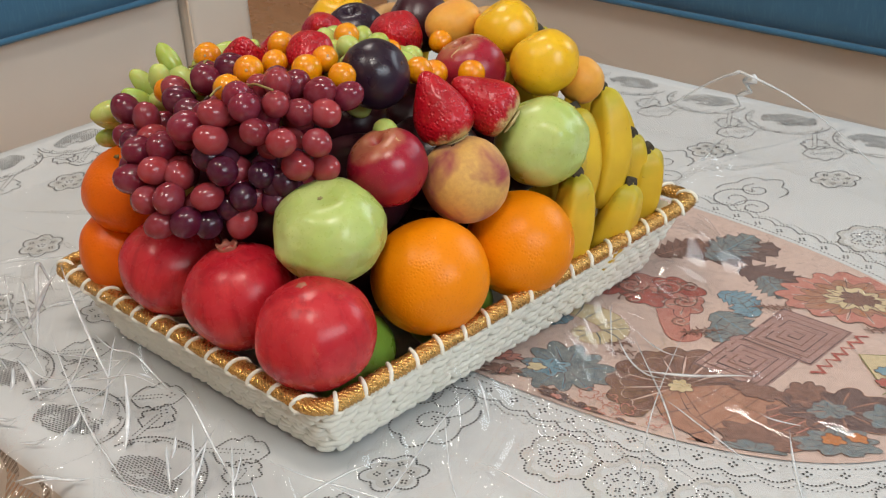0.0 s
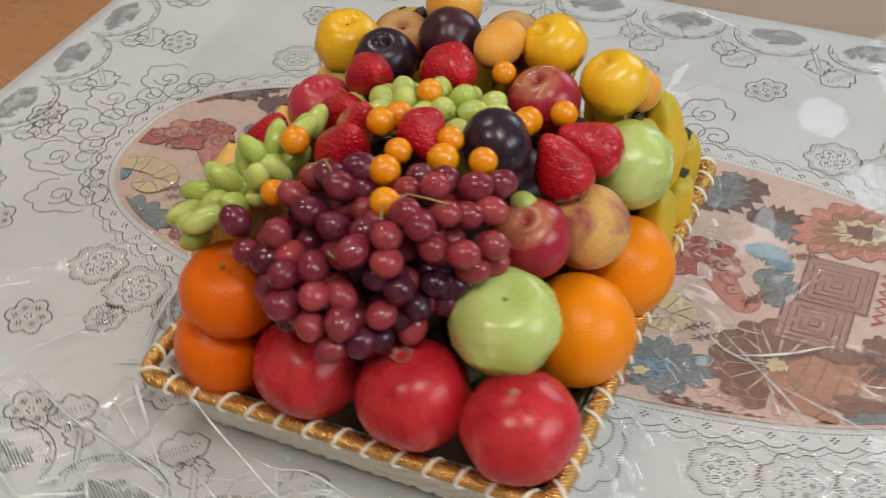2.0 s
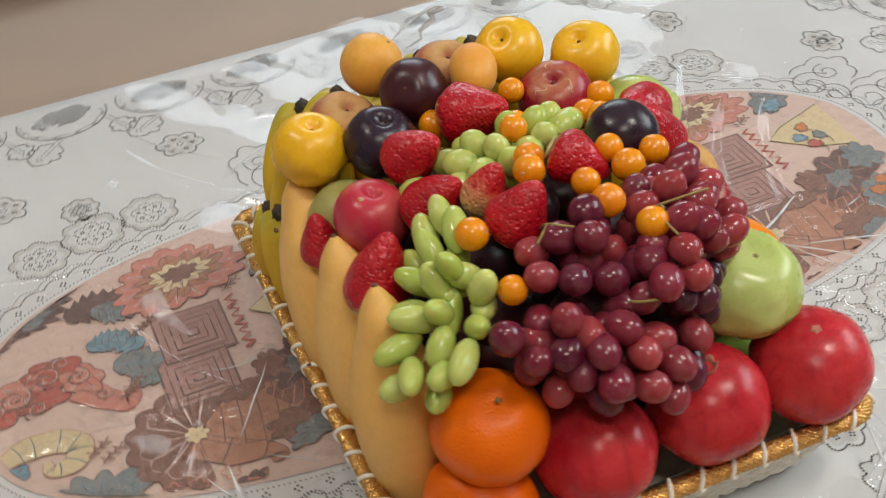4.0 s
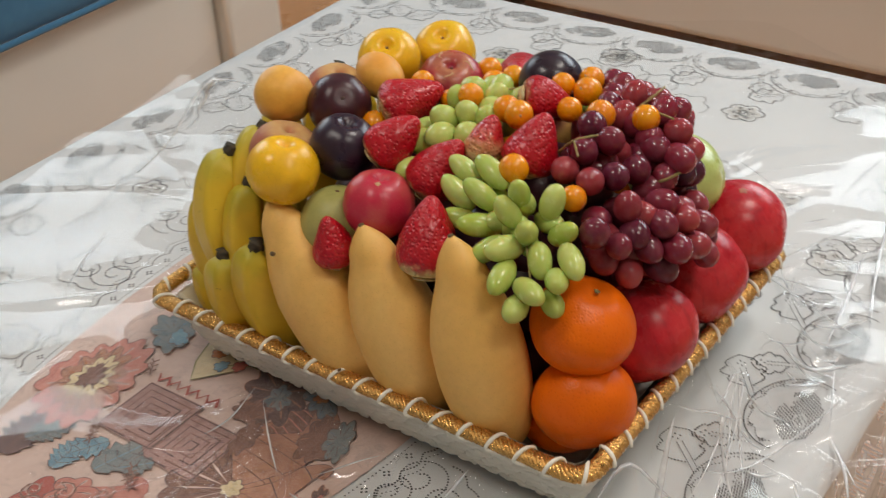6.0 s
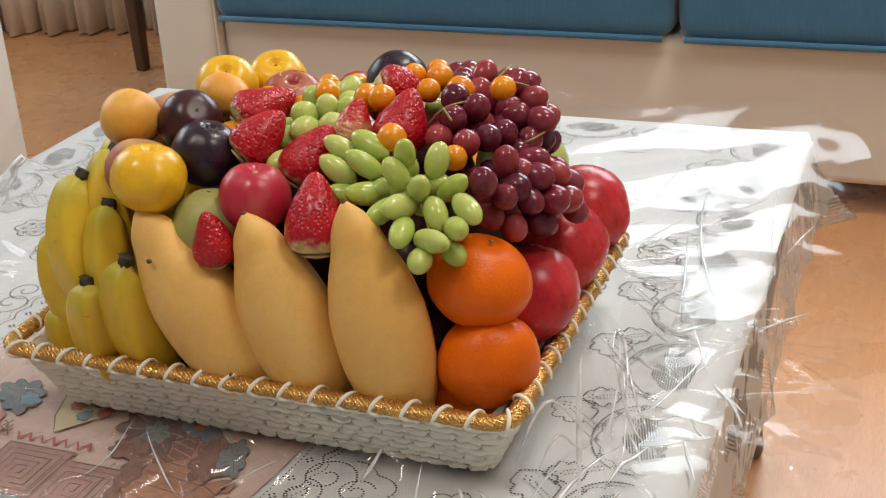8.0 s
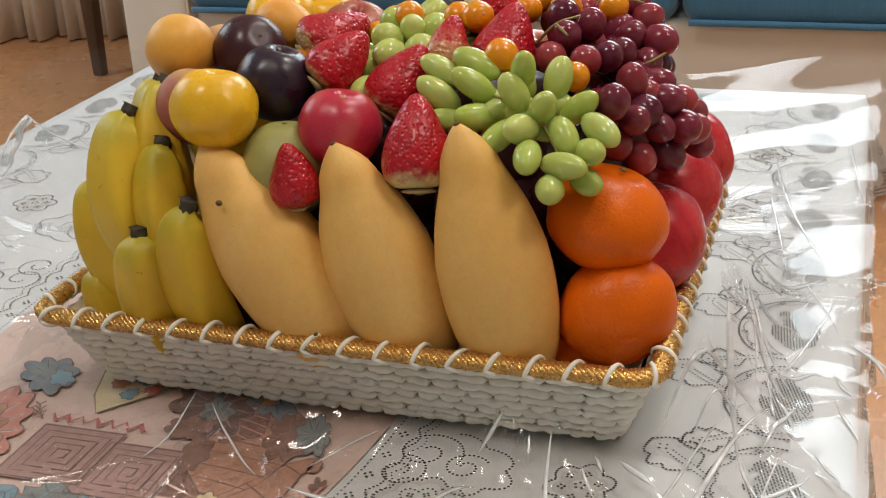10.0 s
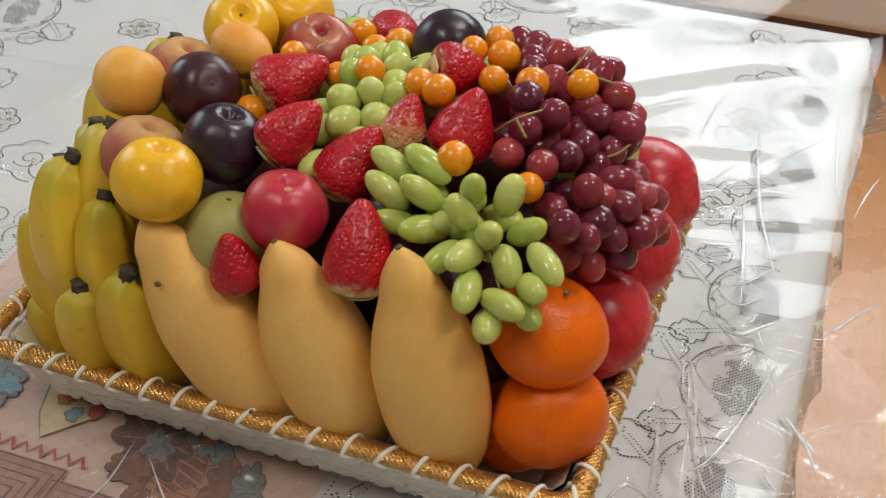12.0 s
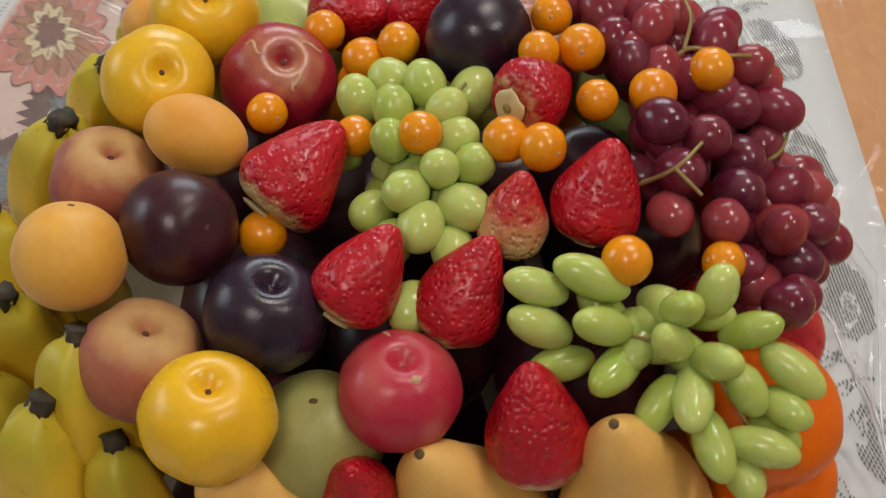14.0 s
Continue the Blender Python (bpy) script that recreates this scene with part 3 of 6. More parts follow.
for sy in (-1, 1):
    part("apron", box_bm(2 * hw - 0.14, 0.02, 0.07, 0.004, 2, (0, sy * (hd - 0.05), 0.352)), M["walnut"], table)

cloth = thing("tablecloth", "white lace tablecloth with dotted flowers and a brown printed oval", "tablecloth")


def cloth_mesh():
    """Top and hanging skirt in one sheet, over the table's edge."""
    drop, nx, ny, nd = 0.13, 70, 52, 10
    xs = [(-drop * (nd - i) / nd, TX0) for i in range(nd)] + [(0, TX0 + (TX1 - TX0) * i / nx) for i in range(nx + 1)] + [(-drop * (i + 1) / nd, TX1) for i in range(nd)]
    ys = [(-drop * (nd - i) / nd, TY0) for i in range(nd)] + [(0, TY0 + (TY1 - TY0) * i / ny) for i in range(ny + 1)] + [(-drop * (i + 1) / nd, TY1) for i in range(nd)]
    verts = []
    for j, (dy, y) in enumerate(ys):
        for i, (dx, x) in enumerate(xs):
            d = min(dx, dy)
            sxn = -1 if x == TX0 and dx < 0 else (1 if dx < 0 else 0)
            syn = -1 if y == TY0 and dy < 0 else (1 if dy < 0 else 0)
            out = 0.004 * (1 if d < 0 else 0)
            wave = -d / drop * (0.012 * math.sin(x * 34) + 0.012 * math.sin(y * 29 + 1) + 0.008 * math.sin((x + y) * 71))
            corner = 0.05 * (dx / drop) * (dy / drop)
            verts.append((x + sxn * (out + max(0, wave) + 0.012 * -d / drop + corner), y + syn * (out + max(0, wave) + 0.012 * -d / drop + corner), d if d < 0 else 0.0))
    w = len(xs)
    top, skirt = [], []
    for j in range(len(ys) - 1):
        for i in range(w - 1):
            f = (j * w + i, j * w + i + 1, (j + 1) * w + i + 1, (j + 1) * w + i)
            (top if max(-verts[k][2] for k in f) < 0.02 else skirt).append(f)
    return link_mesh("sheet", verts, top), link_mesh("skirt", verts, skirt)


sheet_mesh, skirt_mesh = cloth_mesh()
part("sheet", sheet_mesh, M["cloth"], cloth)
part("skirt", skirt_mesh, M["net"], cloth, "open lace skirt hanging over the edge")

# dotted eyelets along the drawn lines
dots = []
DOT = 0.00095


def dotted(points, step=0.0031, size=DOT):
    """Eyelets at even steps along a line of (x, y)."""
    left = 0.0
    for (ax, ay), (bx, by) in zip(points, points[1:]):
        d = math.hypot(bx - ax, by - ay)
        while left < d:
            u = left / d
            dots.append((ax + (bx - ax) * u, ay + (by - ay) * u, size))
            left += step
        left -= d


def ring(cx, cy, r, petals=0, amp=0.0, turn=0.0, squash=1.0, a0=0.0, a1=2 * math.pi, n=72):
    pts = []
    for k in range(n + 1):
        a = a0 + (a1 - a0) * k / n
        q = r * (1 + amp * abs(math.cos(petals * a / 2)) - amp * 0.5) if petals else r
        x, y = q * math.cos(a), q * math.sin(a) * squash
        pts.append((cx + x * math.cos(turn) - y * math.sin(turn), cy + x * math.sin(turn) + y * math.cos(turn)))
    return pts


def spiral(cx, cy, r, turn, sense=1, loops=1.4):
    return [(cx + r * (1 - 0.82 * k / 50) * math.cos(turn + sense * loops * 2 * math.pi * k / 50), cy + r * (1 - 0.82 * k / 50) * math.sin(turn + sense * loops * 2 * math.pi * k / 50)) for k in range(51)]


def small_flower(x, y, turn=0.0):
    patches.append((ring(x, y, 0.0165, 6, 0.3, turn, 0.86, n=48)[:-1], ring(x, y, 0.0065, n=48, squash=0.86)[:-1]))
    dotted(ring(x, y, 0.021, 6, 0.3, turn, 0.86), 0.0024)
    for k in range(6):
        a = turn + k * math.pi / 3
        px, py = x + 0.0125 * math.cos(a), y + 0.0108 * math.sin(a)
        for q in range(4):
            dots.append((px + 0.0019 * math.cos(q * math.pi / 2 + a), py + 0.0019 * math.sin(q * math.pi / 2 + a), 0.001))
    for q in range(5):
        dots.append((x + 0.003 * math.cos(q * 1.257), y + 0.003 * math.sin(q * 1.257), 0.001))


def cluster(x, y, r, count, size, turn=0.0):
    for q in range(count):
        a = turn + 2 * math.pi * q / count
        dots.append((x + r * math.cos(a), y + r * math.sin(a), size))


def rosette(x, y, r, turn=0.0):
    """Blossom of scalloped rings with a cross of eyelets in every petal."""
    patches.append((ring(x, y, r * 0.97, 8, 0.2, turn, n=48)[:-1], ring(x, y, r * 0.8, 8, 0.2, turn, n=48)[:-1]))
    dotted(ring(x, y, r, 8, 0.2, turn), 0.0031)
    dotted(ring(x, y, r * 0.55, 6, 0.34, turn + 0.4), 0.0031, 0.0008)
    cluster(x, y, r * 0.17, 7, 0.0008, turn)
    for k in range(6):
        a = turn + 0.4 + 2 * math.pi * k / 6
        cluster(x + r * 0.38 * math.cos(a), y + r * 0.38 * math.sin(a), 0.0017, 4, 0.0009, a)


dashes = []
patches = []


def lattice(x, y, rx, ry, turn, seed):
    """Open net of short slots in rows; small white blossoms are left out of it."""
    rnd = random.Random(seed)
    gaps = [(rnd.uniform(-0.7, 0.7) * rx, rnd.uniform(-0.6, 0.6) * ry, rnd.uniform(0.0032, 0.0052)) for k in range(4)]
    gaps.append((0.5 * rx, 0.85 * ry, 0.0085))
    step = 0.0033
    n = int(max(rx, ry) / step) + 3
    for i in range(-n, n + 1):
        for j in range(-2 * n, 2 * n + 1):
            u, v = (i + 0.5 * (j % 2)) * step, j * step * 0.62
            a = math.atan2(v / ry, u / rx)
            if math.hypot(u / rx, v / ry) > 0.96 + 0.05 * math.sin(6 * a + seed):
                continue
            if any(math.hypot(u - gx, v - gy) < gr * (1 + 0.25 * math.cos(5 * math.atan2(v - gy, u - gx))) for gx, gy, gr in gaps):
                continue
            dashes.append((x + u * math.cos(turn) - v * math.sin(turn), y + u * math.sin(turn) + v * math.cos(turn), turn + rnd.uniform(-0.15, 0.15), rnd.uniform(0.0009, 0.00125), rnd.uniform(0.0004, 0.0006)))
    for gx, gy, gr in gaps[:4]:
        px, py = x + gx * math.cos(turn) - gy * math.sin(turn), y + gx * math.sin(turn) + gy * math.cos(turn)
        cluster(px, py, gr * 0.45, 5, 0.0007, seed)


def oak_leaf(x, y, turn, length=0.04, width=0.018):
    """Lobed leaf drawn in eyelets, with a double stalk."""
    for s in (-1, 1):
        pts = []
        for k in range(40):
            u = k / 39
            w = width * math.sin(math.pi * (0.06 + 0.94 * u)) ** 0.7 * (0.72 + 0.34 * abs(math.sin(u * 9.4)))
            pts.append((x + length * u * math.cos(turn) - s * w * math.sin(turn), y + length * u * math.sin(turn) + s * w * math.cos(turn)))
        dotted(pts, 0.0026)
        stalk_line = [(x + q * math.cos(turn) - s * 0.0022 * math.sin(turn), y + q * math.sin(turn) + s * 0.0022 * math.cos(turn)) for q in (-0.012, 0.0, length * 0.55)]
        dotted(stalk_line, 0.0028, 0.0007)
    cluster(x + length * 0.72 * math.cos(turn), y + length * 0.72 * math.sin(turn), 0.003, 4, 0.0009, turn)


def shell(x, y, turn, size=1.0):
    """Border motif: a net-filled shell in a dotted arch, with oak leaves over it."""
    seed = int(1000 * abs(x) + 7000 * abs(y))
    wob = random.Random(seed).uniform(-0.12, 0.12)

    def at(u, v):
        return (x + size * (u * math.cos(turn) - v * math.sin(turn)), y + size * (u * math.sin(turn) + v * math.cos(turn)))
    px, py = at(0, 0)
    lattice(*at(0, -0.002), 0.033 * size, 0.0175 * size, turn + 0.2 + wob, seed % 17)
    dotted(ring(px, py, 0.047 * size, 0, 0, turn + wob, 0.8, -0.25, math.pi + 0.1), 0.0027)
    dotted(ring(px, py, 0.041 * size, 11, 0.1, turn + wob, 0.8, -0.1, math.pi), 0.0029, 0.0007)
    for k in range(6):
        a = 0.3 + k * 0.5
        cluster(*at(0.0435 * math.cos(a), 0.034 * math.sin(a)), 0.0017, 4, 0.0008, a)
    oak_leaf(*at(0.014, 0.046), turn + 0.75 + wob)
    oak_leaf(*at(-0.05, 0.03), turn + 2.0 + wob, 0.03, 0.014)


OX, OY, OA, OB, ON = 0.018, 0.169, 0.425, 0.172, 2.6


def oval_level(x, y):
    """1 on the rim of the full-sided oval, less inside."""
    return (abs((x - OX) / OA) ** ON + abs((y - OY) / OB) ** ON) ** (1 / ON)


def oval(k, n=240):
    out = []
    for i in range(n + 1):
        c, q = math.cos(2 * math.pi * i / n), math.sin(2 * math.pi * i / n)
        out.append((OX + math.copysign((OA + k) * abs(c) ** (2 / ON), c), OY + math.copysign((OB + k) * abs(q) ** (2 / ON), q)))
    return out


dotted(oval(0.006), 0.004, 0.0008)


def even_oval(k, count):
    """Points at even steps along the oval, each with its outward direction."""
    dense = oval(k, 2000)
    run = [0.0]
    for (ax, ay), (bx, by) in zip(dense, dense[1:]):
        run.append(run[-1] + math.hypot(bx - ax, by - ay))
    out, i = [], 0
    for q in range(count):
        d = run[-1] * q / count
        while run[i + 1] < d:
            i += 1
        (ax, ay), (bx, by) = dense[i], dense[i + 1]
        ln = math.hypot(bx - ax, by - ay)
        out.append((ax, ay, (by - ay) / ln, -(bx - ax) / ln))
    return out


# a ring of four-hole squares, then small scallops, each with its own eyelets
LOBES = 88
for x, y, nx, ny in even_oval(0.0125, LOBES):
    cluster(x, y, 0.0025, 4, 0.0011, math.atan2(ny, nx))
for offset, size, step in ((0.019, 0.0009, 0.0027), (0.0245, 0.0007, 0.0034)):
    line = []
    for q, (x, y, nx, ny) in enumerate(even_oval(offset, LOBES * 12)):
        h = 0.0055 * abs(math.sin(math.pi * q / 12 + math.pi / 2))
        line.append((x + nx * h, y + ny * h))
    dotted(line + line[:1], step, size)
# chains of rosettes and scrolls round the oval
CENTRES = (50, 130, 230, 310)
for sx in (-1, 1):
    for sy in (-1, 1):
        for u, v, r in ((0.238, 0.211, 0.0255), (0.292, 0.204, 0.028), (0.344, 0.188, 0.0255), (0.296, 0.246, 0.017)):
            rosette(OX + sx * u, OY + sy * v, r, 3 * u * sx + sy)
for i in range(0, 360, 13):
    if min(abs((i - c + 180) % 360 - 180) for c in CENTRES) < 17:
        continue
    a = radians(i)
    x, y = OX + (OA + 0.045) * math.cos(a), OY + (OB + 0.045) * math.sin(a)
    dotted(spiral(x, y, 0.024, a, 1), 0.003)
    dotted(spiral(x + 0.026 * math.sin(a), y - 0.026 * math.cos(a), 0.018, a + 2, -1), 0.003)
    dotted(spiral(x + 0.03 * math.cos(a), y + 0.03 * math.sin(a), 0.015, a + 1, 1), 0.003)
    dotted(ring(x + 0.02 * math.cos(a), y + 0.02 * math.sin(a), 0.04, 7, 0.2, a, 0.7, -1.2, 2.0), 0.003)
for x, y in ((0.181, -0.128), (-0.18, -0.13), (-0.342, -0.1), (0.345, -0.1), (-0.46, 0.0), (0.5, 0.01), (-0.522, 0.164), (0.565, 0.2), (-0.47, 0.34), (0.5, 0.33),
             (0.168, 0.478), (-0.165, 0.478), (0.03, 0.468), (0.377, 0.45), (-0.345, 0.45), (0.265, -0.182), (-0.27, -0.19), (0.43, -0.19), (-0.43, -0.19)):
    small_flower(x, y, 0.3 + 3 * x)
for k in range(11):
    x = -0.475 + k * 0.105
    shell(x, TY0 + 0.042, 0.0, 1.0)
    shell(x, TY1 - 0.036, math.pi, 1.0)
for k in range(1, 8):
    y = TY0 + 0.06 + k * (TY1 - TY0 - 0.12) / 8
    shell(TX0 + 0.036, y, -math.pi / 2, 1.0)
    shell(TX1 - 0.036, y, math.pi / 2, 1.0)


def dot_mesh(items, z):
    verts, faces = [], []
    for x, y, r in items:
        o = len(verts)
        for k in range(6):
            verts.append((x + r * math.cos(k * 1.0472), y + r * math.sin(k * 1.0472), z))
        faces.append(tuple(range(o, o + 6)))
    return link_mesh("eyelets", verts, faces, False)


inside = [d for d in dots if TX0 + 0.002 < d[0] < TX1 - 0.002 and TY0 + 0.002 < d[1] < TY1 - 0.002 and oval_level(d[0], d[1]) > 1.01]


def dash_mesh(items, z):
    verts, faces = [], []
    for x, y, t, a, b in items:
        o = len(verts)
        c, s = math.cos(t), math.sin(t)
        verts += [(x + c * u - s * v, y + s * u + c * v, z) for u, v in ((-a, -b), (a, -b), (a, b), (-a, b))]
        faces.append((o, o + 1, o + 2, o + 3))
    return link_mesh("net_filling", verts, faces, False)


def patch_mesh(items, z):
    """Rings of thinner, greyer lace."""
    verts, faces = [], []
    for outer, inner in items:
        o, n = len(verts), len(outer)
        verts += [(a, b, z) for a, b in outer + inner]
        faces += [(o + i, o + (i + 1) % n, o + n + (i + 1) % n, o + n + i) for i in range(n)]
    return link_mesh("thin_lace", verts, faces, False)


def on_top(pts):
    return all(TX0 + 0.002 < a < TX1 - 0.002 and TY0 + 0.002 < b < TY1 - 0.002 and oval_level(a, b) > 1.01 for a, b in pts)


tagged(part("thin_lace", patch_mesh([p for p in patches if on_top(p[0])], 0.0003), M["lace"], cloth, "thin greyish lace inside the blossoms"), kind="stuff")
slots = [d for d in dashes if TX0 + 0.002 < d[0] < TX1 - 0.002 and TY0 + 0.002 < d[1] < TY1 - 0.002]
tagged(part("net_filling", dash_mesh(slots, 0.0007), M["eyelet"], cloth, "open net filling in the lace border"), kind="stuff")
tagged(part("eyelet_pattern", dot_mesh(inside, 0.0006), M["eyelet"], cloth, "grey dotted eyelets in flowers and scrolls"), kind="stuff")

# ---- the printed oval ----
layer = [0]


def flat(name, outline, z, ink, label=""):
    """A printed shape, as a filled outline; each lies a hair above the last."""
    layer[0] += 1
    z = 0.0013 + 0.25 * (z - 0.0013) + 0.0000015 * layer[0]
    bm = bmesh.new()
    vs = [bm.verts.new((x, y, z)) for x, y in outline]
    f = bm.faces.new(vs)
    f.normal_update()
    if f.normal.z < 0:
        f.normal_flip()
    bmesh.ops.triangulate(bm, faces=[f])
    return part(name, bm, M[ink], medallion, label)


def clip_in(outline, k=0.985):
    """Pull points that leave the oval back to its rim."""
    out = []
    for x, y in outline:
        d = oval_level(x, y)
        s = min(1.0, k / d) if d > 0 else 1
        out.append((OX + (x - OX) * s, OY + (y - OY) * s))
    return out


medallion = part("oval_print", link_mesh("oval_print", [(x, y, 0.0012) for x, y in oval(0.0)[:-1]], [tuple(range(240))], False), M["ground_print"], cloth, "dusty pink oval printed with brown and blue flowers")


def fan(x, y, r, turn, spread, ink, vein="ink_tan", petals=9):
    """Fan-shaped blossom with scalloped rim and pale veins."""
    pts = [(x, y)]
    for k in range(61):
        a = turn - spread / 2 + spread * k / 60
        q = r * (0.9 + 0.13 * abs(math.sin(petals * math.pi * k / 60)))
        pts.append((x + q * math.cos(a), y + q * math.sin(a)))
    flat("blossom", clip_in(pts), 0.0018, ink)
    band(clip_in(pts + pts[:1]), 0.0009, "ink_dark", 0.0024)
    inner = [(x + (px - x) * 0.8, y + (py - y) * 0.8) for px, py in pts[1:]]
    band(clip_in(inner), 0.0008, vein, 0.0024)
    for k in range(0, 2 * petals + 1):
        a = turn - spread / 2 + spread * (k + 0.5) / (2 * petals + 1)
        band([(x + q * r * math.cos(a + w), y + q * r * math.sin(a + w)) for q, w in ((0.3, 0.0), (0.55, 0.02), (0.84, -0.01))], 0.0008, "ink_dark", 0.0024)
    for k in range(1, petals):
        a = turn - spread / 2 + spread * k / petals
        c, s = math.cos(a), math.sin(a)
        p = [(x + 0.12 * r * c, y + 0.12 * r * s), (x + 0.5 * r * c - 0.018 * r * s, y + 0.5 * r * s + 0.018 * r * c), (x + 0.82 * r * c, y + 0.82 * r * s), (x + 0.5 * r * c + 0.018 * r * s, y + 0.5 * r * s - 0.018 * r * c)]
        flat("vein", clip_in(p, 0.975), 0.0023, vein)


PALER = {"ink_blue": "ink_sky", "ink_dark": "ink_brown", "ink_brown": "ink_tan", "ink_rose": "ground_print", "ink_cream": "ground_print", "ink_tan": "ink_orange", "ink_sky": "ink_blue", "ink_orange": "ink_cream", "ink_red": "ink_rose", "ink_mauve": "ink_brown", "ink_olive": "ink_cream"}


def cloud(x, y, rx, ry, turn, ink, lobes=7, z=0.0018, deep=0.2, seed=0):
    rnd = random.Random(seed)
    ph = rnd.random() * 6
    pts = []
    for k in range(70):
        a = 2 * math.pi * k / 70
        q = 1 - deep + deep * abs(math.sin(lobes * a / 2 + ph)) + 0.08 * math.sin(3 * a + ph)
        u, v = rx * q * math.cos(a), ry * q * math.sin(a)
        pts.append((x + u * math.cos(turn) - v * math.sin(turn), y + u * math.sin(turn) + v * math.cos(turn)))
    flat("motif", clip_in(pts), z, ink)
    line_ink = "ink_dark" if ink != "ink_dark" else "ink_tan"
    band(clip_in(pts + pts[:1]), 0.0009, line_ink, z + 0.0003)
    if min(rx, ry) < 0.011:
        return
    for k in range(lobes):
        # shaded petals: a paler tongue and a vein in every lobe
        a = (2 * k + 1) * math.pi / lobes - 2 * ph / lobes

        def on(q, da):
            u, v = rx * q * math.cos(a + da), ry * q * math.sin(a + da)
            return (x + u * math.cos(turn) - v * math.sin(turn), y + u * math.sin(turn) + v * math.cos(turn))
        w = 0.55 / lobes
        flat("petal", clip_in([on(0.3, 0), on(0.6, w), on(0.8, w * 0.6), on(0.84, 0), on(0.8, -w * 0.6), on(0.6, -w)], 0.975), z + 0.0002, PALER[ink])
        band([on(0.25, 0), on(0.5, 0.03), on(0.78, 0)], 0.0008, line_ink, z + 0.0004)


def band(points, width, ink, z=0.0023):
    """A drawn line of some width."""
    layer[0] += 1
    z = 0.0013 + 0.25 * (z - 0.0013) + 0.0000015 * layer[0]
    p = [Vector((a, b, 0)) for a, b in points]
    left, right = [], []
    for i, q in enumerate(p):
        d = (p[min(i + 1, len(p) - 1)] - p[max(i - 1, 0)]).normalized()
        n = Vector((-d.y, d.x, 0)) * width / 2 * (0.7 + 0.3 * math.sin(i * 1.3))
        left.append((q.x + n.x, q.y + n.y))
        right.append((q.x - n.x, q.y - n.y))
    verts = [(a, b, z) for a, b in clip_in(left, 0.98) + clip_in(right, 0.98)]
    n = len(p)
    faces = [(i + n, i + n + 1, i + 1, i) for i in range(n - 1)]
    part("line", link_mesh("line", verts, faces, False), M[ink], medallion)


def maze(x, y, h):
    """Square of nested angular meanders."""
    flat("motif", clip_in([(x - h, y - h), (x + h, y - h), (x + h, y + h), (x - h, y + h)]), 0.0019, "ink_mauve")
    for k in range(5):
        q = h * (0.95 - 0.2 * k)
        g = q * (0.25 if k % 2 else -0.25)
        pts = [(-q, g), (-q, -q), (q, -q), (q, q), (-q, q), (-q, g + 0.2 * h)]
        band([(x + u, y + v) for u, v in pts], 0.0022, "ink_brown" if k % 2 else "ink_dark")


def ribbon(points, widths, ink, line="ink_dark", stripes=0, stripe_ink="ink_dark"):
    """Tapering outlined shape along a line, with cross stripes."""
    p = spline([(a, b, 0) for a, b in points], 30)
    left, right = [], []
    for i, q in enumerate(p):
        d = (p[min(i + 1, 30)] - p[max(i - 1, 0)]).normalized()
        u = i / 30 * (len(widths) - 1)
        k = min(int(u), len(widths) - 2)
        w = widths[k] + (widths[k + 1] - widths[k]) * (u - k)
        left.append((q.x - d.y * w, q.y + d.x * w))
        right.append((q.x + d.y * w, q.y - d.x * w))
    layer[0] += 1
    z = 0.00145 + 0.0000015 * layer[0]
    edge_l, edge_r = clip_in(left), clip_in(right)
    verts = [(a, b, z) for a, b in edge_l + edge_r]
    part("motif", link_mesh("motif", verts, [(i + 31, i + 32, i + 1, i) for i in range(30)], False), M[ink], medallion)
    band(edge_l, 0.0009, line)
    band(edge_r, 0.0009, line)
    for k in range(stripes):
        i = int(2 + 26 * (k + 0.5) / stripes)
        band([edge_l[i], ((edge_l[i][0] + edge_r[i][0]) / 2 + 0.001, (edge_l[i][1] + edge_r[i][1]) / 2 + 0.001), edge_r[i]], 0.0012, stripe_ink)


def frond(x, y, length, turn, ink, teeth=6, wide=0.42):
    """Jagged feather-like leaf with a midrib."""
    side = []
    for k in range(teeth * 2 + 1):
        u = k / (teeth * 2)
        w = length * wide * math.sin(math.pi * (0.12 + 0.8 * u)) * (1.0 if k % 2 else 0.62)
        side.append((length * (u + (0.06 if k % 2 else 0)), w))
    loop = side + [(length * 1.05, 0)] + [(u, -w) for u, w in reversed(side)]
    c, s = math.cos(turn), math.sin(turn)
    pts = [(x + u * c - v * s, y + u * s + v * c) for u, v in loop]
    flat("leaf", clip_in(pts), 0.0019, ink)
    band(clip_in(pts + pts[:1]), 0.0008, "ink_dark", 0.0024)
    band([(x, y), (x + length * c, y + length * s)], 0.0012, PALER[ink], 0.0025)
    for k in range(1, teeth):
        u = length * k / teeth
        for q in (-1, 1):
            band([(x + u * c, y + u * s), (x + (u + 0.12 * length) * c - q * length * 0.24 * s, y + (u + 0.12 * length) * s + q * length * 0.24 * c)], 0.0007, "ink_dark", 0.0025)


def twig(x, y, turn, s=1.0):
    """Small brush marks like a forked twig."""
    for k in range(3):
        u = (k - 1) * 0.0065 * s
        px, py = x + u * math.cos(turn), y + u * math.sin(turn)
        band([(px - 0.004 * s, py - 0.003 * s), (px, py), (px + 0.003 * s, py + 0.005 * s)], 0.0015, "ink_brown")
        band([(px, py), (px + 0.005 * s, py - 0.002 * s)], 0.0015, "ink_brown")
        band([(px - 0.005 * s, py + 0.003 * s), (px - 0.001 * s, py + 0.001 * s)], 0.0013, "ink_brown")


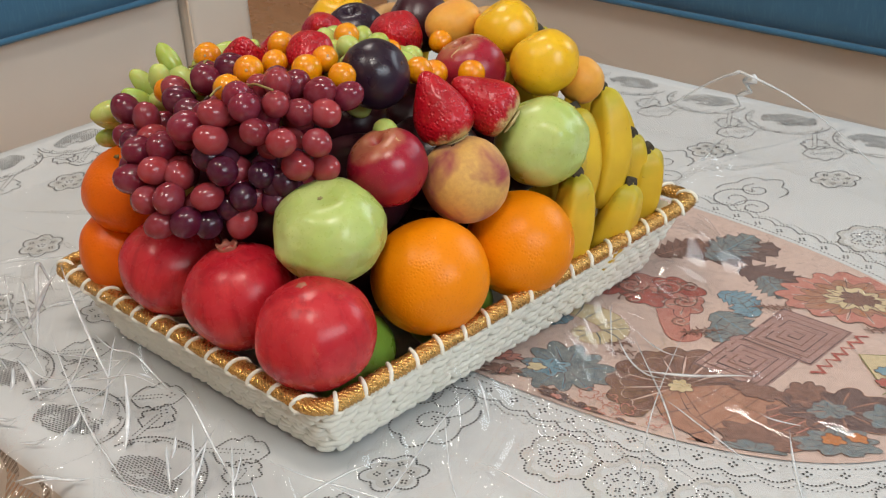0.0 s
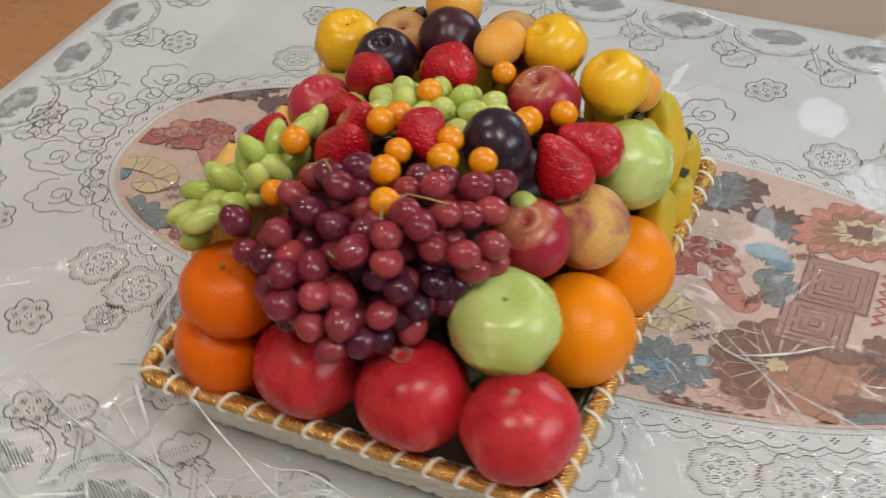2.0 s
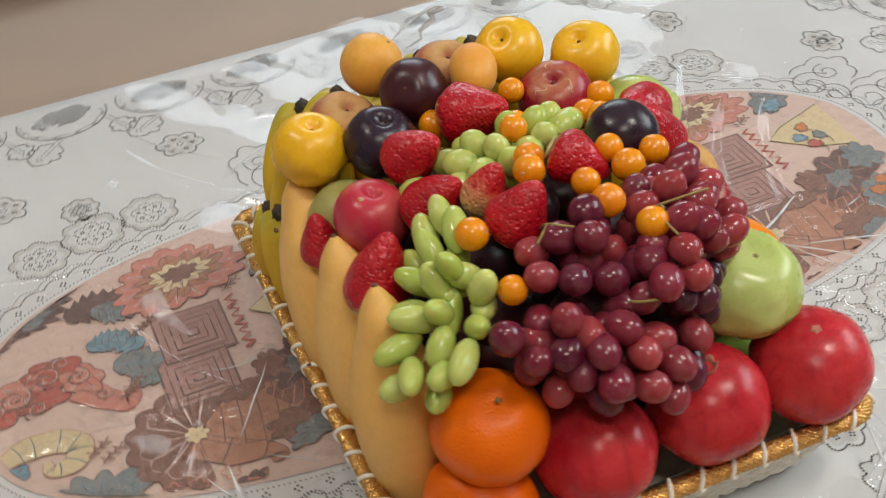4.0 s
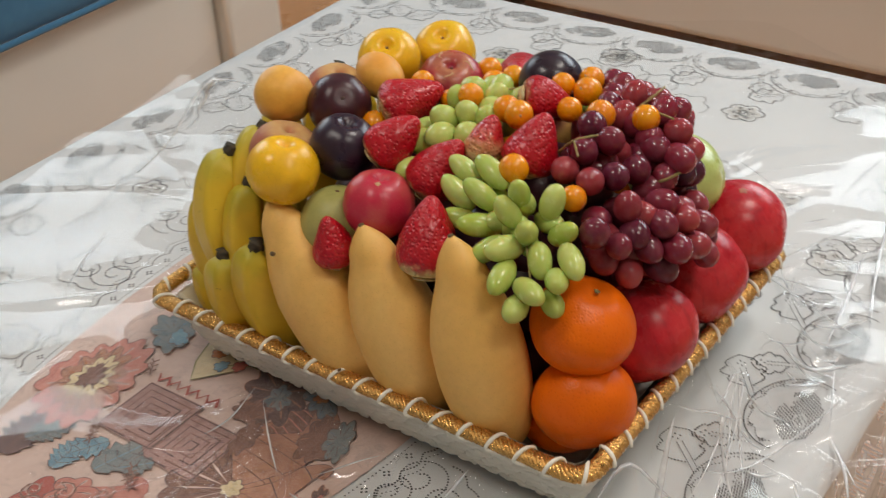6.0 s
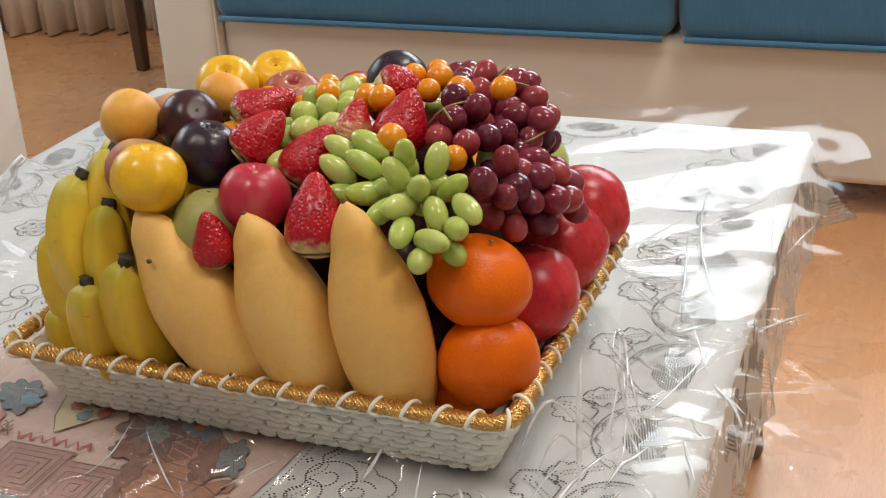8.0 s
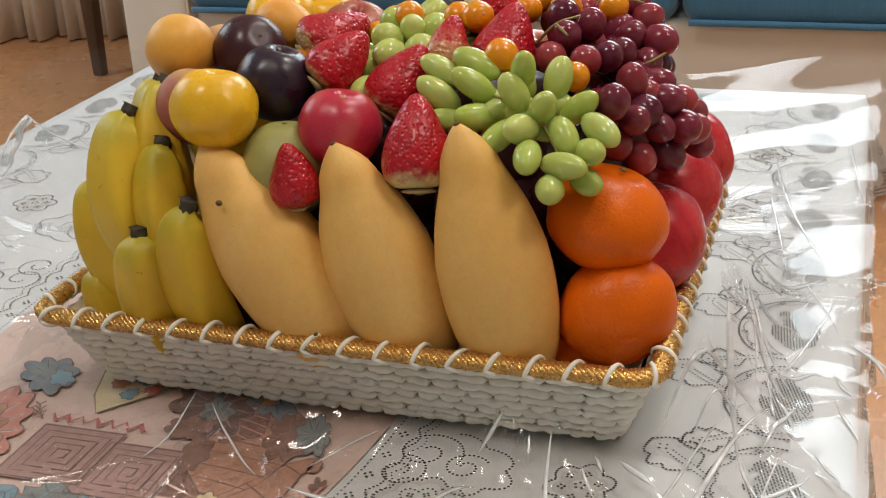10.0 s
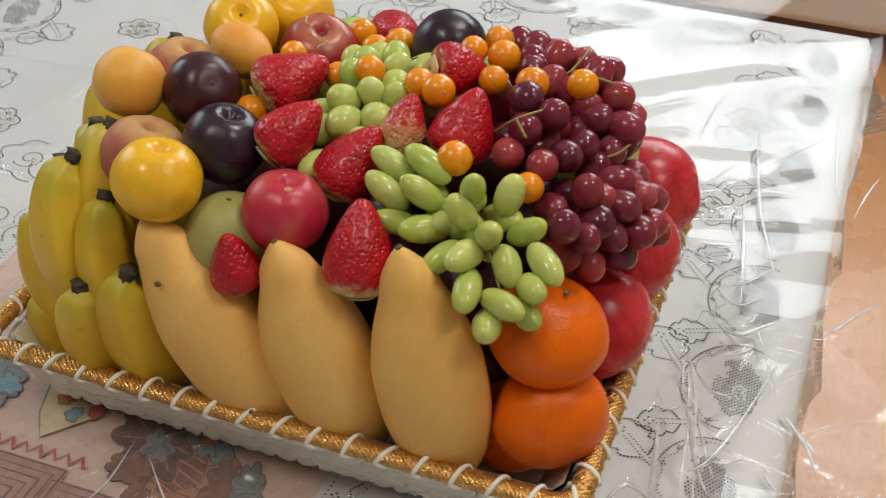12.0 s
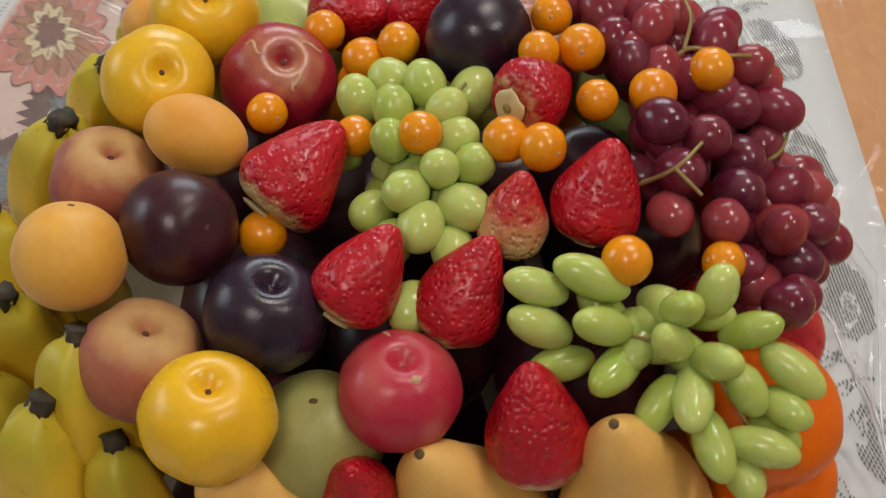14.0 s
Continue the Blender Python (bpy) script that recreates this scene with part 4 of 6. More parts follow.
def print_repeat(dx):
    """One repeat of the printed textile: meanders, fan blossom, scrolls and rosette."""
    def at(x, y):
        return (x + dx, y)

    def sits(x, y, k=1.08):
        return oval_level(x + dx, y) < k and abs(x + dx) > 0.1

    def blot(x, y, rx, ry, turn, ink, lobes, z=0.0018, deep=0.2, seed=0):
        if sits(x, y):
            cloud(*at(x, y), rx, ry, turn, ink, lobes, z, deep, seed)

    # feathered dark leaves over the scroll, with blue tips
    for x, y, ln, turn, ink in ((0.15, 0.262, 0.075, 0.75, "ink_dark"), (0.2, 0.262, 0.052, 0.2, "ink_dark"), (0.17, 0.262, 0.06, 1.5, "ink_blue"), (0.21, 0.216, 0.036, 0.1, "ink_sky"), (0.222, 0.262, 0.04, -0.5, "ink_blue"), (0.13, 0.24, 0.05, 1.2, "ink_brown")):
        if sits(x, y):
            frond(*at(x, y), ln, turn, ink)
    # rose scroll with a curled tail
    if sits(0.17, 0.18):
        ribbon([at(0.196, 0.172), at(0.212, 0.152), at(0.226, 0.14), at(0.234, 0.146), at(0.23, 0.154)], (0.014, 0.011, 0.009, 0.006, 0.003), "ink_rose", "ink_red", 0)
        for k, (cx, cy, rx, ry, a) in enumerate(((0.132, 0.17, 0.022, 0.016, 0.3), (0.152, 0.19, 0.026, 0.018, 0.5), (0.18, 0.2, 0.027, 0.018, -0.2), (0.2, 0.182, 0.021, 0.017, -0.8), (0.166, 0.172, 0.022, 0.014, 0.1))):
            cloud(*at(cx, cy), rx, ry, a, "ink_rose" if k % 2 else "ink_red", 5, 0.0018, 0.3, 60 + k)
        for cx, cy, r, a in ((0.128, 0.174, 0.009, 1.4), (0.185, 0.208, 0.009, 3.0), (0.145, 0.183, 0.015, 0.5), (0.172, 0.196, 0.014, 2.2), (0.196, 0.186, 0.011, 1.0), (0.212, 0.158, 0.008, 0.2), (0.16, 0.164, 0.011, 4.0)):
            band(spiral(*at(cx, cy), r, a, -1, 1.3), 0.0024, "ink_brown", 0.003)
            band(spiral(*at(cx + 0.002, cy), r * 0.8, a + 0.6, -1, 1.2), 0.001, "ground_print", 0.003)
    # cream scroll striped with blue
    if sits(0.16, 0.105):
        ribbon([at(0.128, 0.118), at(0.146, 0.124), at(0.17, 0.122), at(0.184, 0.11), at(0.176, 0.094), at(0.16, 0.094), at(0.158, 0.104)], (0.008, 0.012, 0.012, 0.011, 0.009, 0.006, 0.003), "ink_cream", "ink_tan", 8, "ink_blue")
        blot(0.132, 0.1, 0.014, 0.011, 0.3, "ink_sky", 6, seed=31)
    # blue-grey blossom
    blot(0.186, 0.047, 0.04, 0.034, 0.0, "ink_blue", 11, 0.0018, 0.3, 1)
    blot(0.175, 0.04, 0.018, 0.013, 0.4, "ink_sky", 7, 0.0022, 0.3, 2)
    blot(0.168, 0.034, 0.008, 0.006, 0.4, "ink_cream", 5, 0.0026, 0.3, 3)
    # fan blossom and the horn that grows from it
    if sits(0.265, 0.078):
        ribbon([at(0.262, 0.088), at(0.296, 0.082), at(0.332, 0.078), at(0.362, 0.074), at(0.376, 0.094)], (0.006, 0.026, 0.031, 0.018, 0.003), "ink_tan", "ink_dark", 9, "ink_brown")
        ribbon([at(0.33, 0.1), at(0.35, 0.092), at(0.372, 0.086)], (0.002, 0.016, 0.002), "ink_brown", "ink_dark", 5, "ink_rose")
        ribbon([at(0.262, 0.07), at(0.29, 0.05), at(0.312, 0.042), at(0.322, 0.032), at(0.312, 0.03)], (0.012, 0.013, 0.008, 0.005, 0.003), "ink_tan", "ink_dark", 3, "ink_dark")
        fan(*at(0.268, 0.08), 0.054, 2.75, 4.0, "ink_brown", "ground_print", 9)
        blot(0.268, 0.08, 0.01, 0.009, 0.0, "ink_cream", 7, 0.0027, 0.3, 4)
    # stacked meanders with a zigzag border
    if sits(0.29, 0.17):
        maze(*at(0.286, 0.141), 0.03)
        maze(*at(0.295, 0.195), 0.031)
    if sits(0.335, 0.19):
        zig = [at(0.333 + (0.0055 if k % 2 else -0.003), 0.156 + 0.0055 * k) for k in range(14)]
        band(zig, 0.0045, "ink_red")
        flat("motif", clip_in([at(0.345, 0.2), at(0.366, 0.214), at(0.42, 0.23), at(0.418, 0.158), at(0.378, 0.172)]), 0.0018, "ink_cream")
        band(clip_in([at(0.42, 0.232), at(0.366, 0.214), at(0.345, 0.2), at(0.378, 0.172), at(0.418, 0.158)]), 0.0014, "ink_olive")
    # teal leaf between the scroll and the meanders
    for x, y, ln, turn, ink in ((0.226, 0.186, 0.04, -0.3, "ink_blue"), (0.255, 0.2, 0.03, 2.6, "ink_sky"), (0.238, 0.17, 0.026, -0.8, "ink_blue")):
        if sits(x, y):
            frond(*at(x, y), ln, turn, ink, 4, 0.5)
    # rose rosette with a dark eye
    blot(0.3, 0.272, 0.062, 0.042, 0.15, "ink_rose", 15, 0.0018, 0.2, 11)
    blot(0.3, 0.272, 0.046, 0.03, 0.4, "ink_tan", 12, 0.002, 0.28, 12)
    blot(0.303, 0.274, 0.03, 0.019, 0.2, "ink_cream", 11, 0.0023, 0.3, 13)
    blot(0.304, 0.275, 0.017, 0.011, 0.2, "ink_brown", 8, 0.0026, 0.3, 14)
    # blue and dark flowers round the cream field
    blot(0.372, 0.124, 0.042, 0.031, 0.5, "ink_dark", 9, 0.0021, 0.3, 6)
    blot(0.366, 0.12, 0.017, 0.012, 0.5, "ink_blue", 7, 0.0024, 0.3, 7)
    blot(0.39, 0.09, 0.03, 0.018, 0.6, "ink_blue", 9, 0.0021, 0.3, 5)
    blot(0.345, 0.06, 0.03, 0.016, 0.3, "ink_brown", 8, 0.0019, 0.3, 18)
    blot(0.405, 0.14, 0.02, 0.022, 0.3, "ink_blue", 8, 0.0022, 0.3, 19)
    blot(0.342, 0.128, 0.014, 0.018, 0.3, "ink_brown", 7, 0.002, 0.3, 20)
    blot(0.315, 0.11, 0.024, 0.01, 0.2, "ink_brown", 8, 0.0019, 0.3, 22)
    blot(0.386, 0.09, 0.009, 0.007, 0.2, "ink_orange", 6, 0.0025, 0.3, 8)
    blot(0.398, 0.102, 0.008, 0.006, 0.2, "ink_orange", 5, 0.0025, 0.3, 9)
    blot(0.385, 0.262, 0.03, 0.02, 0.8, "ink_blue", 8, 0.0019, 0.3, 15)
    blot(0.382, 0.25, 0.013, 0.009, 0.8, "ink_sky", 6, 0.0023, 0.3, 16)
    blot(0.352, 0.045, 0.026, 0.012, 0.35, "ink_blue", 8, 0.0019, 0.3, 17)
    for k, (x, y) in enumerate(((0.372, 0.19), (0.384, 0.204), (0.392, 0.186), (0.38, 0.176))):
        blot(x, y, 0.008, 0.0065, k, ("ink_sky", "ink_orange", "ink_blue", "ink_red")[k], 6, 0.0024, 0.3, 40 + k)
        if sits(x, y):
            band([at(x, y), at(x + 0.006, y - 0.008), at(x + 0.005, y - 0.016)], 0.0012, "ink_olive", 0.0022)
    # row of small dark and rose blossoms along the rim
    for k, (x, y, ink) in enumerate(((0.205, 0.012, "ink_dark"), (0.232, 0.011, "ink_dark"), (0.262, 0.012, "ink_dark"), (0.292, 0.017, "ink_dark"), (0.138, 0.03, "ink_rose"), (0.15, 0.014, "ink_brown"))):
        blot(x, y, 0.0165, 0.008, 0.1 * k, ink, 8, 0.0019, 0.35, 200 + k)
        blot(x + 0.002, y, 0.006, 0.003, k, "ink_rose", 5, 0.0024, 0.3, 230 + k)
    for k, (x, y) in enumerate(((0.238, 0.033), (0.256, 0.03), (0.222, 0.03), (0.282, 0.032), (0.248, 0.022))):
        if sits(x, y):
            band(ring(*at(x, y), 0.0062, 5, 0.5, k), 0.0013, "ink_rose", 0.0022)
    for x, y in ((0.232, 0.15), (0.206, 0.09), (0.197, 0.1), (0.253, 0.218), (0.262, 0.224), (0.238, 0.158), (0.34, 0.24)):
        if sits(x, y):
            twig(*at(x, y), 0.6)


print_repeat(0.0)
print_repeat(-0.52)


# ---- basket ----
BX, BY = 0.002, 0.0355           # middle of the basket
RX, RY, RZ = 0.164, 0.207, 0.063   # half sizes at the rim, and its height
SX, SY = 0.134, 0.18           # half sizes at the foot


def rounded(hx, hy, r, n=220):
    """Points at even steps round a rectangle with round corners."""
    lx, ly, arc = 2 * (hx - r), 2 * (hy - r), math.pi * r / 2
    legs = (lx, arc, ly, arc, lx, arc, ly, arc)
    total = sum(legs)
    out = []
    for k in range(n):
        d = total * k / n
        i = 0
        while d > legs[i]:
            d -= legs[i]
            i += 1
        side = i // 2
        if i % 2 == 0:
            p = ((-hx + r + d, -hy), (hx, -hy + r + d), (hx - r - d, hy), (-hx, hy - r - d))[side]
            q = ((0, -1), (1, 0), (0, 1), (-1, 0))[side]
        else:
            a = -math.pi / 2 + side * math.pi / 2 + d / r
            c = ((hx - r, -hy + r), (hx - r, hy - r), (-hx + r, hy - r), (-hx + r, -hy + r))[side]
            q = (math.cos(a), math.sin(a))
            p = (c[0] + r * q[0], c[1] + r * q[1])
        out.append((p, q))
    return out


basket = thing("fruit_basket", "white woven rope basket with a gold braided rim", "basket", m=Matrix.Translation((BX, BY, 0.0)))
ROWS = 8
for k in range(ROWS):
    u = (k + 0.5) / ROWS
    hx, hy = SX + (RX - 0.006 - SX) * u, SY + (RY - 0.006 - SY) * u
    n = 1200
    line, waves = [], 92
    for i, ((x, y), (nx, ny)) in enumerate(rounded(hx, hy, 0.013, n)):
        w = math.sin(2 * math.pi * waves * i / n + (math.pi if k % 2 else 0) + 0.5 * k)
        j = noise.noise(Vector((x * 60, y * 60, k * 3.1)))
        line.append(Vector((x + nx * (0.0007 * w + 0.0007 * j), y + ny * (0.0007 * w + 0.0007 * j), 0.0045 + u * (RZ - 0.009) + 0.0004 * math.cos(2 * math.pi * waves * i / n) + 0.0008 * j)))
    def girth(s, k=k):
        nip = max(0.0, math.sin(2 * math.pi * 78 * s + 2.1 * k + 2.5 * math.sin(31 * s + k))) ** 8
        return 0.0038 * (1 - 0.85 * nip * (0.55 + 0.45 * math.sin(97 * s + 3 * k)))
    part("rope_strand", link_mesh("rope_strand", *tube(line, girth, 8, closed=True, side=(0, 0, 1), section=lambda a, s: (0.74 + 0.26 * math.cos(a) ** 2) * (1 + 0.06 * math.sin(3 * a + s * 1400)))), M["rope"], basket)
# dark sheet behind the strands, put in as shade for the weave's gaps
wall = []
for z, hx, hy in ((0.003, SX - 0.004, SY - 0.004), (RZ - 0.004, RX - 0.0115, RY - 0.0115)):
    wall.append([(x, y, z) for (x, y), q in rounded(hx, hy, 0.011, 120)])
n = 120
verts = wall[0] + wall[1]
faces = [(i, (i + 1) % n, n + (i + 1) % n, n + i) for i in range(n)] + [tuple(range(n))]
gap_shade = part("gap_shade", link_mesh("gap_shade", verts, faces, False), M["walnut"], basket, "dark sheet put in for the shade in the weave's gaps")
inside_wall = []
for z, hx, hy in ((0.006, SX - 0.008, SY - 0.008), (RZ - 0.001, RX - 0.0095, RY - 0.0095)):
    inside_wall += [(x - 0.0035 * qx, y - 0.0035 * qy, z) for (x, y), (qx, qy) in rounded(hx, hy, 0.011, 120)]
part("lining", link_mesh("lining", inside_wall, faces, False), M["rope"], basket, "cream woven inside")
for i in range(92):
    (x0, y0), (nx, ny) = rounded(SX - 0.0035, SY - 0.0035, 0.013, 92)[i]
    (x1, y1), _ = rounded(RX - 0.0095, RY - 0.0095, 0.013, 92)[i]
    part("stake", link_mesh("stake", *tube([Vector((x0, y0, 0.003)), Vector(((x0 + x1) / 2, (y0 + y1) / 2, RZ / 2)), Vector((x1, y1, RZ - 0.002))], 0.0012, 6)), M["rope"], basket)

# rim: a braid of gold cords, lashed with white cord
n = 900
part("rim_core", link_mesh("rim_core", *tube([Vector((x, y, RZ + 0.0028)) for (x, y), q in rounded(RX, RY, 0.016, 300)], 0.0034, 8, closed=True, side=(0, 0, 1))), M["gold"], basket)
for strand in range(9):
    line = []
    for i, ((x, y), (nx, ny)) in enumerate(rounded(RX, RY, 0.016, n)):
        a = 2 * math.pi * (44 * i / n) + strand * 2 * math.pi / 9
        w = 1 + 0.16 * noise.noise(Vector((x * 70, y * 70, strand * 2.7)))
        u, v = 0.0052 * w * math.sin(a), 0.0036 * w * math.cos(a)
        line.append(Vector((x + nx * u, y + ny * u, RZ + 0.003 + v)))
    part("gold_cord", link_mesh("gold_cord", *tube(line, 0.0019, 8, closed=True, side=(0, 0, 1), section=lambda a, s: 1 + 0.22 * math.sin(3 * a + s * 3400))), M["gold"], basket)
loop_pts = [Vector((0.0074 * math.cos(a), 0.010 * math.sin(a / 2) - 0.004, 0.0058 * math.sin(a))) for a in np.linspace(0, 2 * math.pi, 22)[:-1]]
loop = link_mesh("lashing", *tube(loop_pts, lambda s: 0.0014 + 0.0003 * math.sin(9 * s), 8, closed=True))
loop.materials.append(M["rope"])
for i in range(62):
    (x, y), (nx, ny) = rounded(RX, RY, 0.016, 62 * 6)[i * 6 + 3]
    jit = random.uniform(-0.12, 0.12)
    m = Matrix.Translation((x, y, RZ + 0.0025)) @ Matrix.Rotation(math.atan2(ny, nx) + jit, 4, "Z") @ Matrix.Rotation(0.25 + jit, 4, "X")
    part("lashing", loop, None, basket, m=m)


# ---- fruit ----
def fruit_body(r, squash=0.95, lobes=0, lobe=0.0, top=0.1, top_w=0.35, bottom=0.05, bottom_w=0.3, seam=0.0, rough=0.012, seed=0, egg=0.0, rings=32, seg=44, hole=0.0, lump=0.0):
    off = Vector((seed * 7.3, seed * 1.7, seed * 3.1))

    def fn(th, ph):
        st, ct = math.sin(th), math.cos(th)
        k = 1 + lobe * math.cos(lobes * ph + seed) * st * st - seam * math.exp(-(min(ph, 2 * math.pi - ph) / 0.22) ** 2) * st
        k += rough * 2.2 * noise.noise(Vector((st * math.cos(ph), st * math.sin(ph), ct)) * 1.7 + off) + egg * ct
        if lump:
            k += lump * noise.noise(Vector((st * math.cos(ph), st * math.sin(ph), ct)) * 4.2 + off)
        z = -hole * math.exp(-(th / 0.15) ** 2) + squash * ct - top * math.exp(-(th / top_w) ** 2) + bottom * math.exp(-((math.pi - th) / bottom_w) ** 2)
        return (r * k * st * math.cos(ph), r * k * st * math.sin(ph), r * z * (1 + rough * noise.noise(Vector((ct * 2, ph, 0)) * 0.8 + off) * st))
    return link_mesh("fruit", *revolve(fn, rings, seg))


def fruit(name, loc, r, material, label, category, group="", axis=(0, 0, 1), spin=0.0, extra=None, **shape):
    me = fruit_body(r, **shape)
    me.materials.append(M[material])
    ob = new(name, me)
    ob.matrix_basis = place(loc, axis, spin)
    tagged(ob, label, category, group)
    if extra:
        extra(ob, r)
    return ob


def crown(ob, r):
    """Dried calyx of a pomegranate: a short ring of torn teeth."""
    verts, faces, n = [], [], 18
    for i in range(n):
        a = 2 * math.pi * i / n
        h = 0.13 if i % 3 else 0.07
        for q, z in ((0.15, 0.86), (0.17, 0.94), (0.2 if i % 3 else 0.16, 0.88 + h), (0.14, 0.95), (0.1, 0.88)):
            verts.append((r * q * math.cos(a), r * q * math.sin(a), r * z))
    for i in range(n):
        j = (i + 1) % n
        faces += [(i * 5 + k, j * 5 + k, j * 5 + k + 1, i * 5 + k + 1) for k in range(4)]
    part("crown", link_mesh("crown", verts, faces), M["pom_crown"], ob, "dry torn calyx")


def button(ob, r, z=0.845):
    """Small star-shaped stem end."""
    v, f = revolve(lambda th, ph: (r * 0.052 * math.sin(th) * math.cos(ph) * (1 + 0.25 * math.cos(5 * ph)), r * 0.052 * math.sin(th) * math.sin(ph) * (1 + 0.25 * math.cos(5 * ph)), r * (z + 0.03 * math.cos(th))), 6, 20)
    part("stem_button", link_mesh("stem_button", v, f), M["button"], ob)


def flat_end(ob, r):
    """Flat brown blossom scar."""
    v, f = revolve(lambda th, ph: (r * 0.09 * math.sin(th) * math.cos(ph) * (1 + 0.2 * math.cos(5 * ph)), r * 0.09 * math.sin(th) * math.sin(ph) * (1 + 0.2 * math.cos(5 * ph)), r * (0.905 + 0.02 * math.cos(th))), 6, 20)
    part("blossom_scar", link_mesh("blossom_scar", v, f), M["pom_crown"], ob)


def guava_end(ob, r):
    button(ob, r, 0.73)


def pit(ob, r):
    """Dark stem pit in the dimple, with cracks in the skin beside it."""
    v, f = revolve(lambda th, ph: (r * 0.06 * math.sin(th) * math.cos(ph), r * 0.05 * math.sin(th) * math.sin(ph), r * 0.03 * math.cos(th)), 6, 12)
    part("stem_pit", link_mesh("stem_pit", [(x, y, z + r * 0.6) for x, y, z in v], f), M["pit"], ob)


def stalk_pit(ob, r):
    v, f = revolve(lambda th, ph: (r * 0.07 * math.sin(th) * math.cos(ph), r * 0.05 * math.sin(th) * math.sin(ph), ob.data.vertices[0].co.z + r * 0.02 * math.cos(th)), 6, 12)
    part("stem_pit", link_mesh("stem_pit", v, f), M["pit"], ob)


def cracks(ob, r):
    pit(ob, r)
    for a0, ln in ((0.3, 0.5), (2.6, 0.42), (4.3, 0.55)):
        pts = []
        for k in range(9):
            th = 0.3 + ln * k / 8
            a = a0 + 0.25 * math.sin(k * 0.8)
            z = 0.945 * math.cos(th) - 0.15 * math.exp(-(th / 0.42) ** 2) - 0.22 * math.exp(-(th / 0.15) ** 2)
            pts.append(Vector((r * math.sin(th) * math.cos(a), r * math.sin(th) * math.sin(a), r * z)) * 0.978)
        part("skin_crack", link_mesh("skin_crack", *tube(pts, lambda s: r * 0.034 * math.sin(math.pi * (0.05 + 0.9 * s)), 6)), M["scar"], ob, "pale corky crack in the skin")


def pale_stripe(ob, r):
    """Pit with one pale streak in the skin running down from it."""
    pit(ob, r)
    for a0, th0, ln, w in ((0.5, 0.32, 0.3, 0.09), (3.6, 0.3, 0.75, 0.035)):
        pts = []
        for k in range(9):
            th = th0 + ln * k / 8
            z = 0.965 * math.cos(th) - 0.15 * math.exp(-(th / 0.4) ** 2) - 0.22 * math.exp(-(th / 0.15) ** 2)
            pts.append(Vector((r * math.sin(th) * math.cos(a0), r * math.sin(th) * math.sin(a0), r * z)) * (0.995 - w))
        part("pale_mark", link_mesh("pale_mark", *tube(pts, lambda s: r * (0.01 + w * math.sin(math.pi * s)) + r * w * 0.35, 8)), M["scar"], ob, "pale mark in the skin")


POM = "ripe red pomegranate with a dry crown, in the basket"
for k, (loc, r, ax) in enumerate((((0.132, -0.143, 0.0995), 0.0408, (-0.1, -0.1, 1)), ((0.052, -0.143, 0.1), 0.041, (-0.15, -0.05, 1)), ((-0.031, -0.143, 0.097), 0.0405, (0.1, 0.5, 1)))):
    fruit("pomegranate", loc, r, "pomegranate", POM, "pomegranate", "pomegranates along the rim", ax, 1.3 * k, (flat_end, crown, flat_end)[k], squash=0.93, lobes=6, lobe=0.018, top=0.02, bottom=0.03, seed=k, rough=0.02)
for k, (loc, r, ax) in enumerate((((-0.097, -0.13, 0.138), 0.0375, (0.1, -0.3, 1)), ((-0.1095, -0.139, 0.083), 0.0375, (0.75, 0.6, 0.5)), ((-0.094, -0.112, 0.05), 0.032, (0, 0, 1)))):
    fruit("tangerine", loc, r, "tangerine", "deep orange tangerine with smooth rind, stacked at the corner", "tangerine", "tangerines at the corner", ax, k, button, squash=0.87, lobes=9, lobe=0.006, top=0.1, seed=10 + k, rough=0.018)
for k, (loc, r, ax) in enumerate((((0.1355, -0.039, 0.0995), 0.043, (-0.35, -0.1, 1)), ((0.143, 0.048, 0.0935), 0.0412, (-0.2, -0.1, 1)))):
    fruit("orange", loc, r, "orange", "bright orange fruit with pored rind, against the rim", "orange", "oranges along the rim", ax, k, button, squash=0.97, top=0.05, top_w=0.25, seed=20 + k)
fruit("guava", (0.103, -0.099, 0.149), 0.039, "guava", "pale green bumpy guava on the pomegranates", "guava", "guavas", (0.1, -0.25, 1), 0.4, guava_end, rings=56, seg=72, lump=0.03, squash=0.9, lobes=7, lobe=0.016, top=0.16, top_w=0.42, bottom=0.1, seed=30, rough=0.03)
fruit("guava", (0.1305, 0.0905, 0.159), 0.0352, "guava", "pale green bumpy guava beside the bananas", "guava", "guavas", (-0.4, -0.1, 1), 2.0, guava_end, rings=56, seg=72, lump=0.03, squash=0.98, lobes=6, lobe=0.012, top=0.1, top_w=0.35, seed=31, rough=0.03)
fruit("nectarine", (0.099, -0.038, 0.1745), 0.0292, "nectarine", "dark red nectarine with a cracked stem end", "nectarine", "nectarines", (-0.1, -0.35, 1), 0.6, cracks, squash=0.96, top=0.15, top_w=0.42, hole=0.22, seam=0.05, seed=40)
fruit("nectarine", (0.061, 0.088, 0.203), 0.0285, "nectarine", "dark red nectarine with a cracked stem end", "nectarine", "nectarines", (-0.25, -0.25, 1), 1.8, cracks, squash=0.94, top=0.15, top_w=0.42, hole=0.22, seam=0.05, seed=41)
fruit("nectarine", (-0.1053, 0.036, 0.189), 0.0265, "nectarine_pale", "rosy red nectarine with a pale stripe", "nectarine", "nectarines", (0.12, -0.1, 1), 2.2, pale_stripe, squash=0.98, top=0.15, top_w=0.4, hole=0.22, seam=0.05, seed=42)
